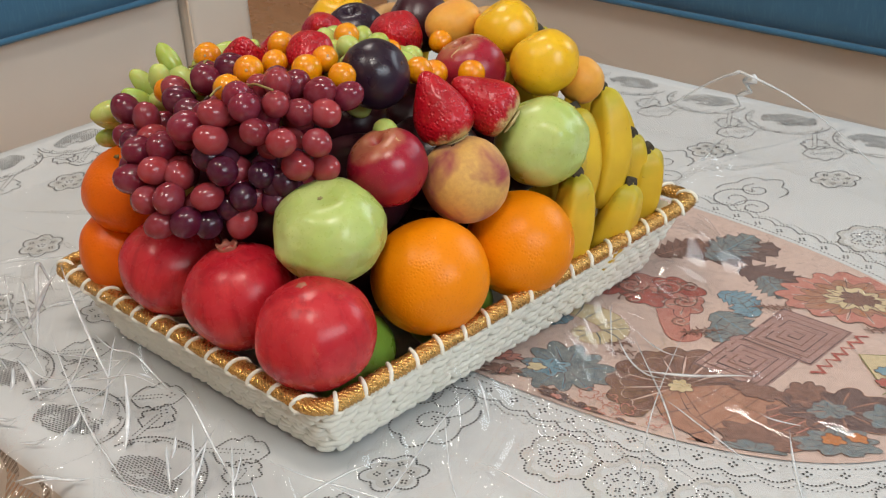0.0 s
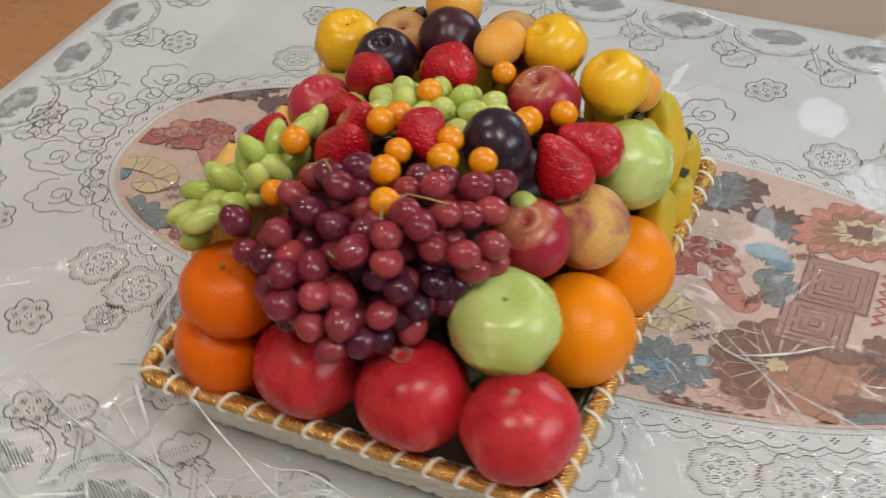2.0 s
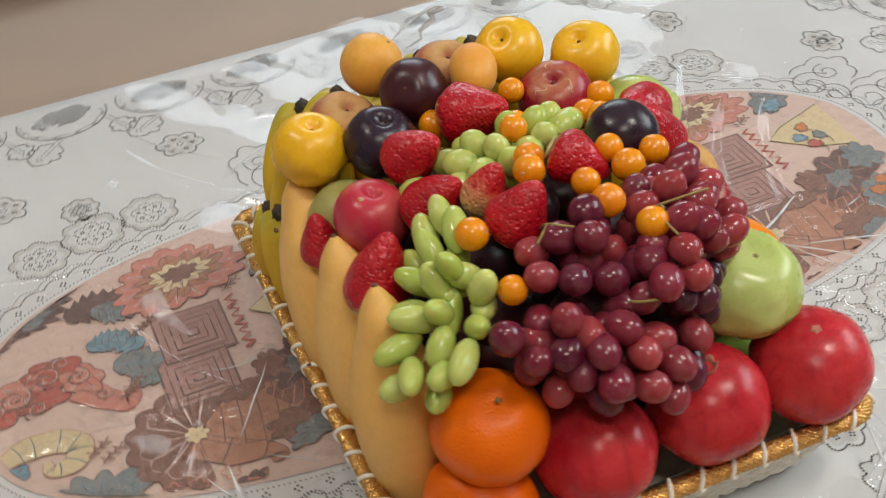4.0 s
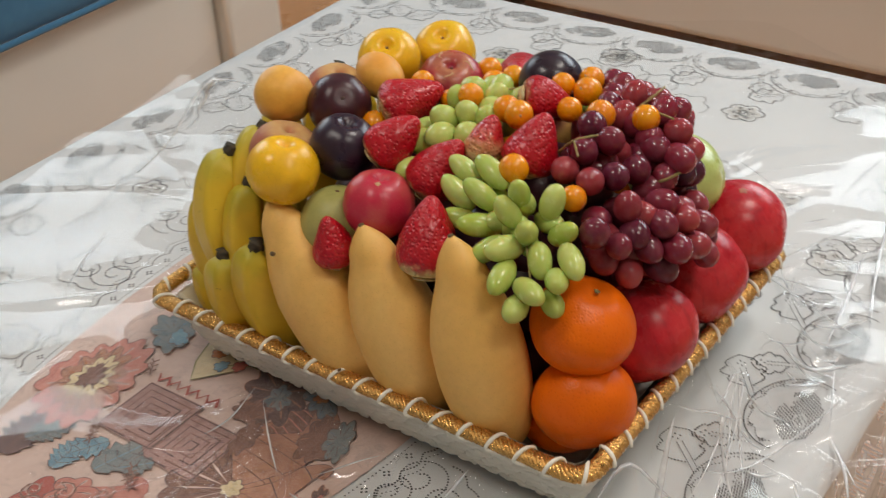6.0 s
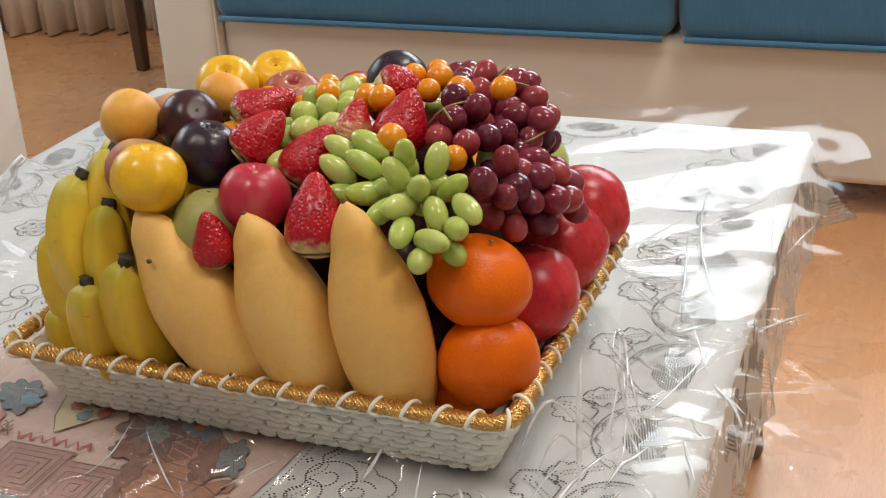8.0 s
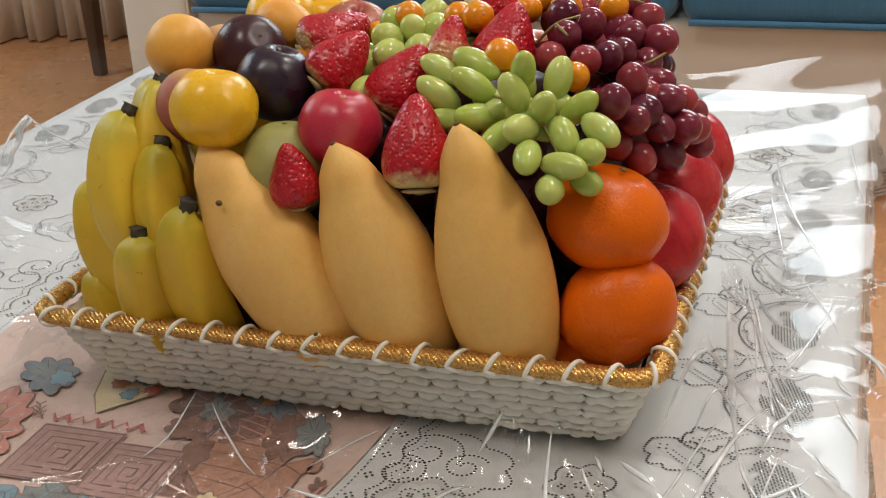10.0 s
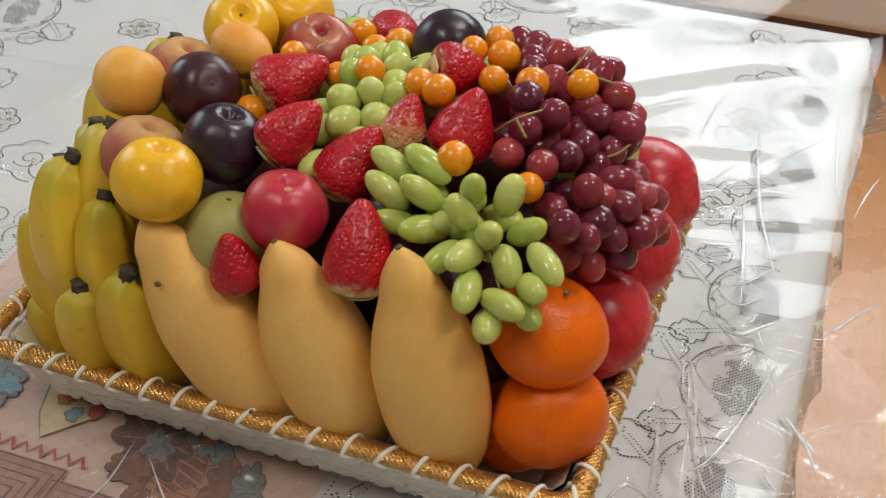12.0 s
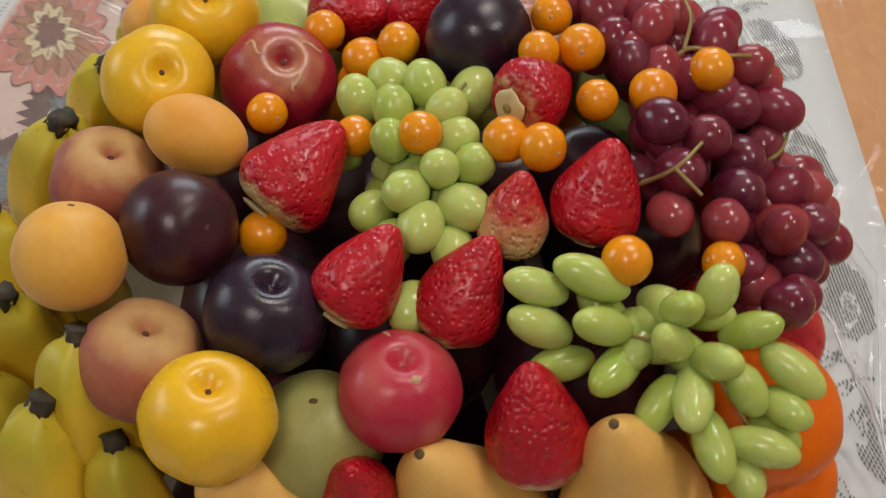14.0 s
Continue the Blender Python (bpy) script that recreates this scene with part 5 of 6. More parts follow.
fruit("peach", (0.122, 0.0155, 0.152), 0.0322, "peach", "downy yellow peach with a dark red blush", "peach", "peaches", (-0.2, -0.2, 1), 2.4, stalk_pit, squash=1.0, top=0.12, top_w=0.36, seam=0.06, seed=50)
fruit("peach", (-0.086, 0.144, 0.192), 0.0275, "peach_dark", "dusky red peach with a yellow stem end", "peach", "peaches", (0.2, -0.25, 1), 0.2, pit, squash=0.95, top=0.17, top_w=0.45, hole=0.22, seam=0.08, seed=51)
fruit("peach", (0.006, 0.166, 0.199), 0.0265, "peach_dark", "dusky red peach with a yellow stem end", "peach", "peaches", (0.1, -0.3, 1), 1.2, pit, squash=0.95, top=0.17, top_w=0.45, hole=0.22, seam=0.08, seed=52)
PLUM = "dark purple plum with a dull bloom on top of the pile"
fruit("plum", (0.061, -0.009, 0.227), 0.0255, "plum", PLUM, "plum", "plums", (0.6, 0.3, 0.3), 0.6, stalk_pit, squash=0.98, top=0.08, seam=0.02, seed=60)
fruit("plum", (-0.034, 0.128, 0.215), 0.0255, "plum_and_gap_filler", PLUM, "plum", "plums", (-0.5, -0.6, 0.6), 0.6, stalk_pit, squash=1.05, top=0.1, seam=0.04, seed=61)
fruit("plum", (-0.0756, 0.091, 0.207), 0.0262, "plum", PLUM, "plum", "plums", (0.1, -0.25, 1), 2.9, pit, squash=0.98, top=0.16, top_w=0.36, hole=0.22, seam=0.05, seed=62)
YEL = "smooth bright yellow plum"
for k, (loc, r, ax) in enumerate((((0.105, 0.125, 0.207), 0.0272, (-0.45, -0.2, 1)), ((0.0495, 0.1425, 0.218), 0.0265, (-0.55, -0.35, 1)), ((-0.121, 0.113, 0.203), 0.0278, (0.15, -0.12, 1)))):
    fruit("yellow_plum", loc, r, "yellow", YEL, "plum", "yellow plums", ax, k * 1.1 + 0.5, pit, squash=0.93, top=0.14, top_w=0.4, hole=0.22, seam=0.05, seed=70 + k, rough=0.02)
APR = "soft orange apricot with matt skin"
fruit("apricot", (0.011, 0.122, 0.223), 0.0178, "apricot", APR, "apricot", "apricots", (0.35, 0.9, 0.15), 0.0, stalk_pit, squash=1.36, top=0.03, bottom=0.02, seam=0.04, seed=80)
fruit("apricot", (-0.05, 0.172, 0.22), 0.0238, "apricot", APR, "apricot", "apricots", (0.5, -0.1, 0.6), 0.0, stalk_pit, squash=1.0, top=0.08, seam=0.04, seed=81)
fruit("apricot", (0.117, 0.153, 0.187), 0.018, "apricot", APR, "apricot", "apricots", (0.4, 0.3, -0.5), 0.0, pit, squash=1.08, top=0.1, hole=0.3, seam=0.04, seed=82)
fruit("pear", (-0.112, 0.072, 0.162), 0.029, "guava_dull", "dull green pear half hidden behind the mangoes", "pear", "", (0.1, 0, 1), 0.0, stalk_pit, squash=1.1, top=0.1, seed=90)
# the layer below: green apples glimpsed in the gaps, near-black ones added as filler
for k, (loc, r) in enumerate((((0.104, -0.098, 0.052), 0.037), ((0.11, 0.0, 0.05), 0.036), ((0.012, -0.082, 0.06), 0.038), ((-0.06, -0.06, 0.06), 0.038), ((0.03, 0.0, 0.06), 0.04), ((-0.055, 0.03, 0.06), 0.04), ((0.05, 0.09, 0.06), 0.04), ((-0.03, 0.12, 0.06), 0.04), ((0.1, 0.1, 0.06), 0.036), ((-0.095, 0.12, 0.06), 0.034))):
    fruit("green_apple" if loc[0] > 0.09 else "apple", loc, r, "leafgreen" if loc[0] > 0.09 else "plum_and_gap_filler", "green apple in the hidden lower layer" if loc[0] > 0.09 else "near-black filler apple added in the hidden lower layer", "apple", "green apples underneath" if loc[0] > 0.09 else "red apples underneath", (0, 0, 1), k, None, squash=0.93, top=0.15, bottom=0.08, seed=100 + k, rings=16, seg=24)
# more unseen filler apples; their near-black skin puts shade into the gaps
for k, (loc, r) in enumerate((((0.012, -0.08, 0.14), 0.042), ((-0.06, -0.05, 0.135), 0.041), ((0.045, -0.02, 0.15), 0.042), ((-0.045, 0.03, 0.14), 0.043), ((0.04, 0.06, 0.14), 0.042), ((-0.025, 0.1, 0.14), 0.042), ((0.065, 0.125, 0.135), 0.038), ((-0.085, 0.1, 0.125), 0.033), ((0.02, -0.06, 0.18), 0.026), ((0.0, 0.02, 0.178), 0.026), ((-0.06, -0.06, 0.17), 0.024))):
    fruit("apple", (loc[0], loc[1], loc[2] - 0.01), r, "plum_and_gap_filler", "near-black filler apple added in the hidden middle layer", "apple", "red apples underneath", (0, 0, 1), k, None, squash=0.93, top=0.15, bottom=0.08, seed=120 + k, rings=16, seg=24)


# ---- mangoes ----
def mango(points, width, depth, spots):
    line = spline(points, 40)
    def radius(s):
        return width * max(0.0, (math.sin(math.pi * min(1, 0.04 + 0.9 * s ** 0.86)) ** 0.62)) * (1.0 - 0.30 * max(0, s - 0.55) / 0.45) * (1 - 0.1 * math.exp(-((s - 0.8) / 0.09) ** 2)) * (1.0 if s < 0.84 else math.sqrt(max(0.0, 1 - ((s - 0.84) / 0.162) ** 2)))
    v, f = tube(line, lambda s: max(radius(s), 0.002), 36, section=lambda a, s: 1 - (1 - depth / width) * math.cos(a) ** 2, side=(1, 0, 0))
    me = link_mesh("mango", v, f)
    me.materials.append(M["mango"])
    ob = new("mango", me)
    tagged(ob, "smooth pale yellow mango standing on its end", "mango", "mangoes along the rim")
    e = (line[-1] - line[-2]).normalized()
    part("stem_scar", link_mesh("stem_scar", *tube([line[-1] - e * 0.001, line[-1] + e * 0.0008], 0.0022, 9)), M["mango_mark"], ob)
    for c, r in spots:
        c = Vector(c)
        dv, df = revolve(lambda th, ph: (0.0018 * math.cos(th), r * math.sin(th) * math.cos(ph), r * 0.8 * math.sin(th) * math.sin(ph)), 5, 9)
        part("scar", link_mesh("scar", [Vector(p) + c for p in dv], df), M["mango_mark"], ob, "small dark scar")
    return ob


mango([(-0.124, 0.03, 0.03), (-0.134, 0.048, 0.068), (-0.136, 0.074, 0.11), (-0.135, 0.1, 0.152), (-0.135, 0.117, 0.184)], 0.037, 0.03, (((-0.1592, 0.097, 0.155), 0.0024), ((-0.1655, 0.038, 0.075), 0.0014)))
mango([(-0.122, -0.024, 0.03), (-0.132, -0.011, 0.068), (-0.134, 0.004, 0.112), (-0.134, 0.018, 0.156), (-0.135, 0.029, 0.189)], 0.0355, 0.03, ())
mango([(-0.122, -0.082, 0.03), (-0.132, -0.0765, 0.07), (-0.135, -0.069, 0.116), (-0.134, -0.059, 0.166), (-0.134, -0.049, 0.205)], 0.0355, 0.03, ())


# ---- bananas ----
def banana(tip, foot, bulge, r, seed):
    tip, foot, bulge = Vector(tip), Vector(foot), Vector(bulge)
    mid = (tip + foot) / 2 + bulge
    line = spline([tip, tip * 0.72 + mid * 0.28 + bulge * 0.32, mid, foot * 0.7 + mid * 0.3 + bulge * 0.25, foot], 26)
    def radius(s):
        return r * 1.08 * max(0.25, math.sin(math.pi * (0.02 + 0.91 * s)) ** 0.7 * (1 - 0.3 * math.exp(-(s / 0.11) ** 2)))
    v, f = tube(line, radius, 30, section=lambda a, s: 0.12 + 0.88 * 0.9 / math.cos((a + seed) % (2 * math.pi / 5) - math.pi / 5), side=tuple(bulge.normalized()))
    me = link_mesh("banana", v, f)
    me.materials.append(M["banana"])
    ob = new("banana", me)
    tagged(ob, "short yellow banana with a dark tip, leaning in the basket", "banana", "bananas at the end of the basket")
    d = (line[0] - line[1]).normalized()
    p = [line[0] - d * 0.0045, line[0] - d * 0.001, line[0] + d * 0.0022, line[0] + d * 0.0034]
    part("tip", link_mesh("tip", *tube(p, lambda s: r * (0.33 - 0.04 * s + 0.05 * math.sin(9 * s)), 10, section=lambda a, s: 1 + 0.2 * math.sin(3 * a + 4 * s))), M["banana_end"], ob, "dry black tip")


for k, (tip, foot, bul, r) in enumerate((
        ((-0.104, 0.184, 0.193), (-0.128, 0.166, 0.092), (-0.008, 0.012, 0.0), 0.0185),
        ((-0.08, 0.169, 0.206), (-0.11, 0.148, 0.13), (-0.006, 0.01, 0.0), 0.0175),
        ((-0.115, 0.157, 0.176), (-0.134, 0.14, 0.092), (-0.007, 0.004, 0.0), 0.017),
        ((-0.101, 0.218, 0.142), (-0.118, 0.186, 0.06), (-0.004, 0.009, 0.0), 0.018),
        ((-0.147, 0.163, 0.126), (-0.128, 0.16, 0.035), (-0.006, 0.0, 0.0), 0.02),
        ((-0.148, 0.125, 0.148), (-0.126, 0.112, 0.035), (-0.008, 0.01, 0.0), 0.0185),
        ((-0.122, 0.216, 0.086), (-0.116, 0.195, 0.025), (-0.002, 0.002, 0.0), 0.017),
        ((-0.07, 0.222, 0.16), (-0.085, 0.192, 0.06), (-0.003, 0.008, 0.0), 0.018),
        ((0.009, 0.226, 0.181), (-0.03, 0.195, 0.09), (0, 0.012, 0.0), 0.018),
        ((0.04, 0.191, 0.203), (0.015, 0.195, 0.11), (0, 0.01, 0.0), 0.018),
        ((-0.035, 0.215, 0.17), (-0.05, 0.19, 0.07), (0, 0.01, 0.0), 0.018),
        ((0.1265, 0.165, 0.18), (0.134, 0.148, 0.085), (0.009, 0.006, 0.0), 0.0158),
        ((0.139, 0.189, 0.136), (0.124, 0.176, 0.05), (0.005, 0.004, 0.0), 0.0149),
        ((0.149, 0.197, 0.1225), (0.124, 0.186, 0.035), (0.006, 0.006, 0.0), 0.0158),
        ((0.122, 0.138, 0.17), (0.134, 0.113, 0.09), (0.008, 0.003, 0.0), 0.0144),
        ((0.15, 0.106, 0.134), (0.132, 0.09, 0.035), (0.008, 0.002, 0.0), 0.0162),
        ((0.157, 0.165, 0.1065), (0.133, 0.139, 0.03), (0.005, 0.0, 0.0), 0.0153),
        ((0.112, 0.183, 0.165), (0.115, 0.19, 0.07), (0.004, 0.008, 0.0), 0.0175),
        ((0.075, 0.2, 0.165), (0.08, 0.195, 0.06), (0, 0.008, 0.0), 0.018),
        ((0.03, 0.212, 0.13), (0.04, 0.195, 0.03), (0, 0.006, 0.0), 0.018),
        ((-0.03, 0.212, 0.12), (-0.03, 0.195, 0.03), (0, 0.006, 0.0), 0.018))):
    banana(tip, foot, bul, r, k)


# ---- strawberries ----
def strawberry(loc, axis, length, width, spin=0.0, skin="strawberry", seed=0):
    """z points to the tip; the shoulder at the foot is pale and hulled."""
    rings, seg = 62, 76
    golden = math.pi * (3 - math.sqrt(5))
    count = 120
    seeds = []
    for k in range(count):
        u = (k + 0.5) / count
        seeds.append((math.acos(1 - 2 * u), (k * golden) % (2 * math.pi)))
    off = Vector((seed * 3.7, seed, 0))

    def surface(th, ph):
        st, ct = math.sin(th), math.cos(th)
        k = width * (st ** 0.82) * (0.71 - 0.36 * ct) * (1 - 0.1 * max(0, -ct) ** 3) * 1.2
        k *= 1 + 0.10 * noise.noise(Vector((math.cos(ph), math.sin(ph), ct)) * 1.2 + off)
        return Vector((k * math.cos(ph), k * math.sin(ph), length * (0.5 * ct + 0.06 * math.exp(-((math.pi - th) / 0.4) ** 2))))

    dirs = [Vector((math.sin(t) * math.cos(p), math.sin(t) * math.sin(p), math.cos(t))) for t, p in seeds]
    arr = np.array(dirs)

    def fn(th, ph):
        p = surface(th, ph)
        d = np.array((math.sin(th) * math.cos(ph), math.sin(th) * math.sin(ph), math.cos(th)))
        c = float(np.max(arr @ d))
        pitd = math.exp(-((math.acos(min(1, c))) / 0.065) ** 2)
        return p * (1 - 0.036 * pitd)
    me = link_mesh("strawberry", *revolve(fn, rings, seg))
    me.materials.append(M[skin])
    ob = new("strawberry", me)
    ob.matrix_basis = place(loc, axis, spin)
    tagged(ob, "half ripe strawberry with a pale shoulder" if skin != "strawberry" else "glossy red hulled strawberry", "strawberry", "strawberries on the pile")
    pieces = []
    for t, p in seeds:
        if 0.15 < t < 2.75:
            c = surface(t, p) * 0.953
            d = Vector((math.sin(t) * math.cos(p), math.sin(t) * math.sin(p), math.cos(t) * 0.6)).normalized()
            u = d.cross(Vector((0, 0, 1))).normalized()
            w = u.cross(d)
            a = 0.00046
            pieces.append(([c + u * a, c + w * a * 1.8, c - u * a, c - w * a * 1.8, c + d * a], [(0, 1, 4), (1, 2, 4), (2, 3, 4), (3, 0, 4)]))
    tagged(part("seeds", link_mesh("seeds", *merged(pieces)), M["seed"], ob, "tiny yellow seeds in pits"), kind="stuff")
    rr = width * 0.46
    v, f = revolve(lambda th, ph: (rr * math.sin(th) * math.cos(ph) * (1 + 0.15 * math.sin(5 * ph)), rr * math.sin(th) * math.sin(ph), -length * 0.44 + 0.0018 * math.cos(th) - 0.002), 6, 16)
    hull = part("hull", link_mesh("hull", v, f), M["straw_base"], ob, "pale hulled end")
    v, f = revolve(lambda th, ph: (rr * 0.3 * math.sin(th) * math.cos(ph), rr * 0.3 * math.sin(th) * math.sin(ph), -length * 0.44 - 0.0036 + 0.001 * math.cos(th)), 5, 10)
    part("core", link_mesh("core", v, f), M["stem"], hull)


for k, (loc, ax, ln, w, skin) in enumerate((
        ((-0.138, 0.056, 0.168), (-0.05, 0.1, 1), 0.042, 0.0165, "strawberry"),
        ((-0.121, -0.02, 0.187), (0.35, 0.1, 0.92), 0.06, 0.0235, "strawberry"),
        ((-0.069, 0.006, 0.21), (0.45, -0.45, 0.75), 0.052, 0.021, "strawberry"),
        ((-0.042, -0.017, 0.226), (0.35, -0.15, 0.9), 0.04, 0.0165, "strawberry_pale"),
        ((-0.035, -0.054, 0.23), (0.4, -0.2, 0.85), 0.048, 0.021, "strawberry"),
        ((-0.066, 0.048, 0.221), (0.45, -0.5, 0.55), 0.047, 0.0205, "strawberry"),
        ((-0.009, 0.075, 0.22), (0.55, -0.6, 0.35), 0.054, 0.0235, "strawberry"),
        ((0.017, -0.032, 0.236), (0.6, -0.65, -0.25), 0.042, 0.0185, "strawberry"),
        ((0.1, 0.015, 0.203), (-0.35, -0.15, 0.9), 0.056, 0.0225, "strawberry"),
        ((0.11, 0.05, 0.199), (-0.6, -0.35, 0.5), 0.054, 0.022, "strawberry"))):
    strawberry(loc, ax, ln, w, k * 0.7, skin, k)

# ---- golden berries ----
for k, loc in enumerate(((0.024, -0.111, 0.2385), (0.01, -0.082, 0.2405), (0.008, -0.057, 0.239), (-0.018, -0.03, 0.2395), (-0.011, -0.015, 0.2375), (0.037, -0.034, 0.241), (0.04, -0.054, 0.239), (0.065, -0.043, 0.236),
                         (-0.004, 0.022, 0.236), (-0.034, 0.093, 0.207), (0.027, 0.091, 0.218), (0.085, 0.065, 0.211), (-0.072, -0.06, 0.2295), (-0.066, -0.104, 0.216), (0.064, 0.046, 0.212), (0.066, 0.029, 0.22), (0.011, 0.051, 0.218))):
    r = 0.0102 + 0.0008 * math.sin(k * 2.3)
    me = fruit_body(r, squash=0.99, top=0.05, top_w=0.2, bottom=0.02, rough=0.015, seed=200 + k, rings=16, seg=24)
    me.materials.append(M["physalis"])
    ob = new("golden_berry", me)
    ob.matrix_basis = place(loc, (math.sin(k * 1.7), math.cos(k * 2.9), 0.5), k)
    tagged(ob, "small shiny orange golden berry", "golden berry", "golden berries strewn on top")
    v, f = revolve(lambda th, ph: (r * 0.11 * math.sin(th) * math.cos(ph), r * 0.11 * math.sin(th) * math.sin(ph), r * (0.945 + 0.03 * math.cos(th))), 5, 9)
    part("stem_mark", link_mesh("stem_mark", v, f), M["scar"], ob)


# ---- grapes ----
def grape_mesh(name, rx, rz, mat_name, seed):
    def fn(th, ph):
        k = 1 + 0.03 * noise.noise(Vector((math.sin(th) * math.cos(ph), math.sin(th) * math.sin(ph), math.cos(th))) * 1.5 + Vector((seed, 0, 0)))
        return (rx * k * math.sin(th) * math.cos(ph), rx * k * math.sin(th) * math.sin(ph), rz * k * math.cos(th))
    me = link_mesh(name, *revolve(fn, 16, 22))
    me.materials.append(M[mat_name])
    return me


def bunch(name, label, places, hub, meshes, inward, group, stems, pull=0.0):
    b = thing(name, label, "grapes", group, m=Matrix.Translation(hub))
    hub = Vector(hub)
    rnd = random.Random(len(places) + 5)
    for k, p in enumerate(places):
        d = (Vector(p) - hub)
        c = d - d.normalized() * pull
        ax = d.normalized() + 0.45 * Vector((rnd.uniform(-1, 1), rnd.uniform(-1, 1), rnd.uniform(-1, 1)))
        part("grape", rnd.choice(meshes), None, b, m=place(c, ax, rnd.uniform(0, 6)) @ Matrix.Scale(rnd.uniform(0.93, 1.06), 4))
    for p in inward:
        d = Vector(p) - hub
        part("grape", rnd.choice(meshes), None, b, m=place(d, (rnd.uniform(-1, 1), rnd.uniform(-1, 1), rnd.uniform(-1, 1)), 0))
    for line in stems:
        pts = spline([Vector(q) - hub for q in line], 14)
        part("stem", link_mesh("stem", *tube(pts, lambda s: 0.0011 - 0.0003 * s, 7)), M["stem"], b, "thin brown-green stem")
    return b


red = [grape_mesh("red_grape", 0.0103, 0.0126, "red_grape", 1), grape_mesh("red_grape", 0.0107, 0.0134, "wine_grape", 2), grape_mesh("red_grape", 0.01, 0.0116, "red_grape", 3), grape_mesh("red_grape", 0.0104, 0.013, "wine_grape", 4), grape_mesh("red_grape", 0.0104, 0.0124, "red_grape", 12)]
dark = [grape_mesh("shaded_grape", 0.0106, 0.0117, "shaded_grape", 5), grape_mesh("shaded_grape", 0.011, 0.0122, "shaded_grape", 6), red[0]]
green = [grape_mesh("green_grape", 0.0082, 0.0158, "green_grape", 7), grape_mesh("green_grape", 0.0086, 0.0172, "green_grape", 8), grape_mesh("green_grape", 0.0084, 0.0135, "green_grape", 9)]
green_round = [grape_mesh("green_grape", 0.0095, 0.0118, "green_grape", 10), grape_mesh("green_grape", 0.0102, 0.013, "green_grape", 11)]

UPPER = [(-0.015, -0.104, 0.237), (-0.008, -0.084, 0.242), (0.038, -0.142, 0.214), (0.054, -0.121, 0.235), (0.065, -0.102, 0.234), (0.05, -0.071, 0.237), (0.072, -0.067, 0.234), (0.075, -0.089, 0.226), (0.087, -0.076, 0.224), (0.084, -0.052, 0.229), (0.095, -0.093, 0.209), (0.082, -0.114, 0.213), (0.063, -0.122, 0.219), (0.051, -0.088, 0.243), (0.035, -0.134, 0.23), (-0.046, -0.084, 0.222), (-0.051, -0.108, 0.222), (-0.011, -0.124, 0.216), (0.016, -0.126, 0.222), (0.015, -0.146, 0.22), (0.042, -0.118, 0.24), (-0.03, -0.09, 0.232), (-0.033, -0.118, 0.22), (0.03, -0.09, 0.236)]
LOWER = [(-0.048, -0.137, 0.211), (-0.071, -0.143, 0.192), (-0.033, -0.157, 0.195), (-0.036, -0.142, 0.199), (0.006, -0.139, 0.209), (-0.085, -0.131, 0.207), (-0.052, -0.146, 0.193), (-0.046, -0.154, 0.18), (-0.058, -0.145, 0.162), (-0.032, -0.158, 0.157), (0.008, -0.151, 0.183), (-0.007, -0.162, 0.187), (-0.03, -0.168, 0.176), (-0.007, -0.172, 0.167), (0.014, -0.166, 0.172), (-0.07, -0.13, 0.176), (-0.014, -0.148, 0.2), (-0.02, -0.16, 0.164)]
# grapes under the pile, shaded by their darker skin colour
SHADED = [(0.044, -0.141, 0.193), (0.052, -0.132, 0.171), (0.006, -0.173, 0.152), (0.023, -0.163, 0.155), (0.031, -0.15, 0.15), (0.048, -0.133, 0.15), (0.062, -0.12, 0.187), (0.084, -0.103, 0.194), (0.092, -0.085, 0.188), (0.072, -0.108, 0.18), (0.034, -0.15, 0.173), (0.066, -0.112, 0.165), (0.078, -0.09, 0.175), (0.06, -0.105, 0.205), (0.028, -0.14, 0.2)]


def core(places, hub, depth, seed):
    """Grapes of the layer behind, nearer to the hub."""
    rnd = random.Random(seed)
    return [Vector(hub).lerp(Vector(p), depth) + Vector((rnd.uniform(-1, 1), rnd.uniform(-1, 1), rnd.uniform(-1, 1))) * 0.008 for p in places]


HUB1, HUB2, HUB3 = (0.02, -0.08, 0.205), (-0.025, -0.11, 0.175), (0.045, -0.1, 0.18)
bunch("red_grapes", "bunch of red grapes with dull bloom, spilling over the pomegranates", UPPER, HUB1, red, core(UPPER, HUB1, 0.6, 1), "grape bunches",
      (((0.02, -0.085, 0.225), (0.035, -0.1, 0.24), (0.028, -0.118, 0.243), (0.03, -0.13, 0.24)), ((0.035, -0.1, 0.24), (0.05, -0.105, 0.245), (0.066, -0.104, 0.244)), ((-0.03, -0.07, 0.225), (-0.033, -0.085, 0.24), (-0.022, -0.098, 0.243)), ((-0.033, -0.085, 0.24), (-0.045, -0.095, 0.236))), 0.003)
bunch("red_grapes", "bunch of red grapes with dull bloom, hanging over the pomegranates", LOWER, HUB2, red, core(LOWER, HUB2, 0.62, 2), "grape bunches",
      (((0.0, -0.12, 0.2), (-0.005, -0.14, 0.21), (0.01, -0.15, 0.214)),), 0.003)
bunch("shaded_grapes", "bunch of red grapes with the pile's shade put into a darker skin", SHADED, HUB3, dark, core(SHADED, HUB3, 0.65, 3), "grape bunches", (), 0.003)

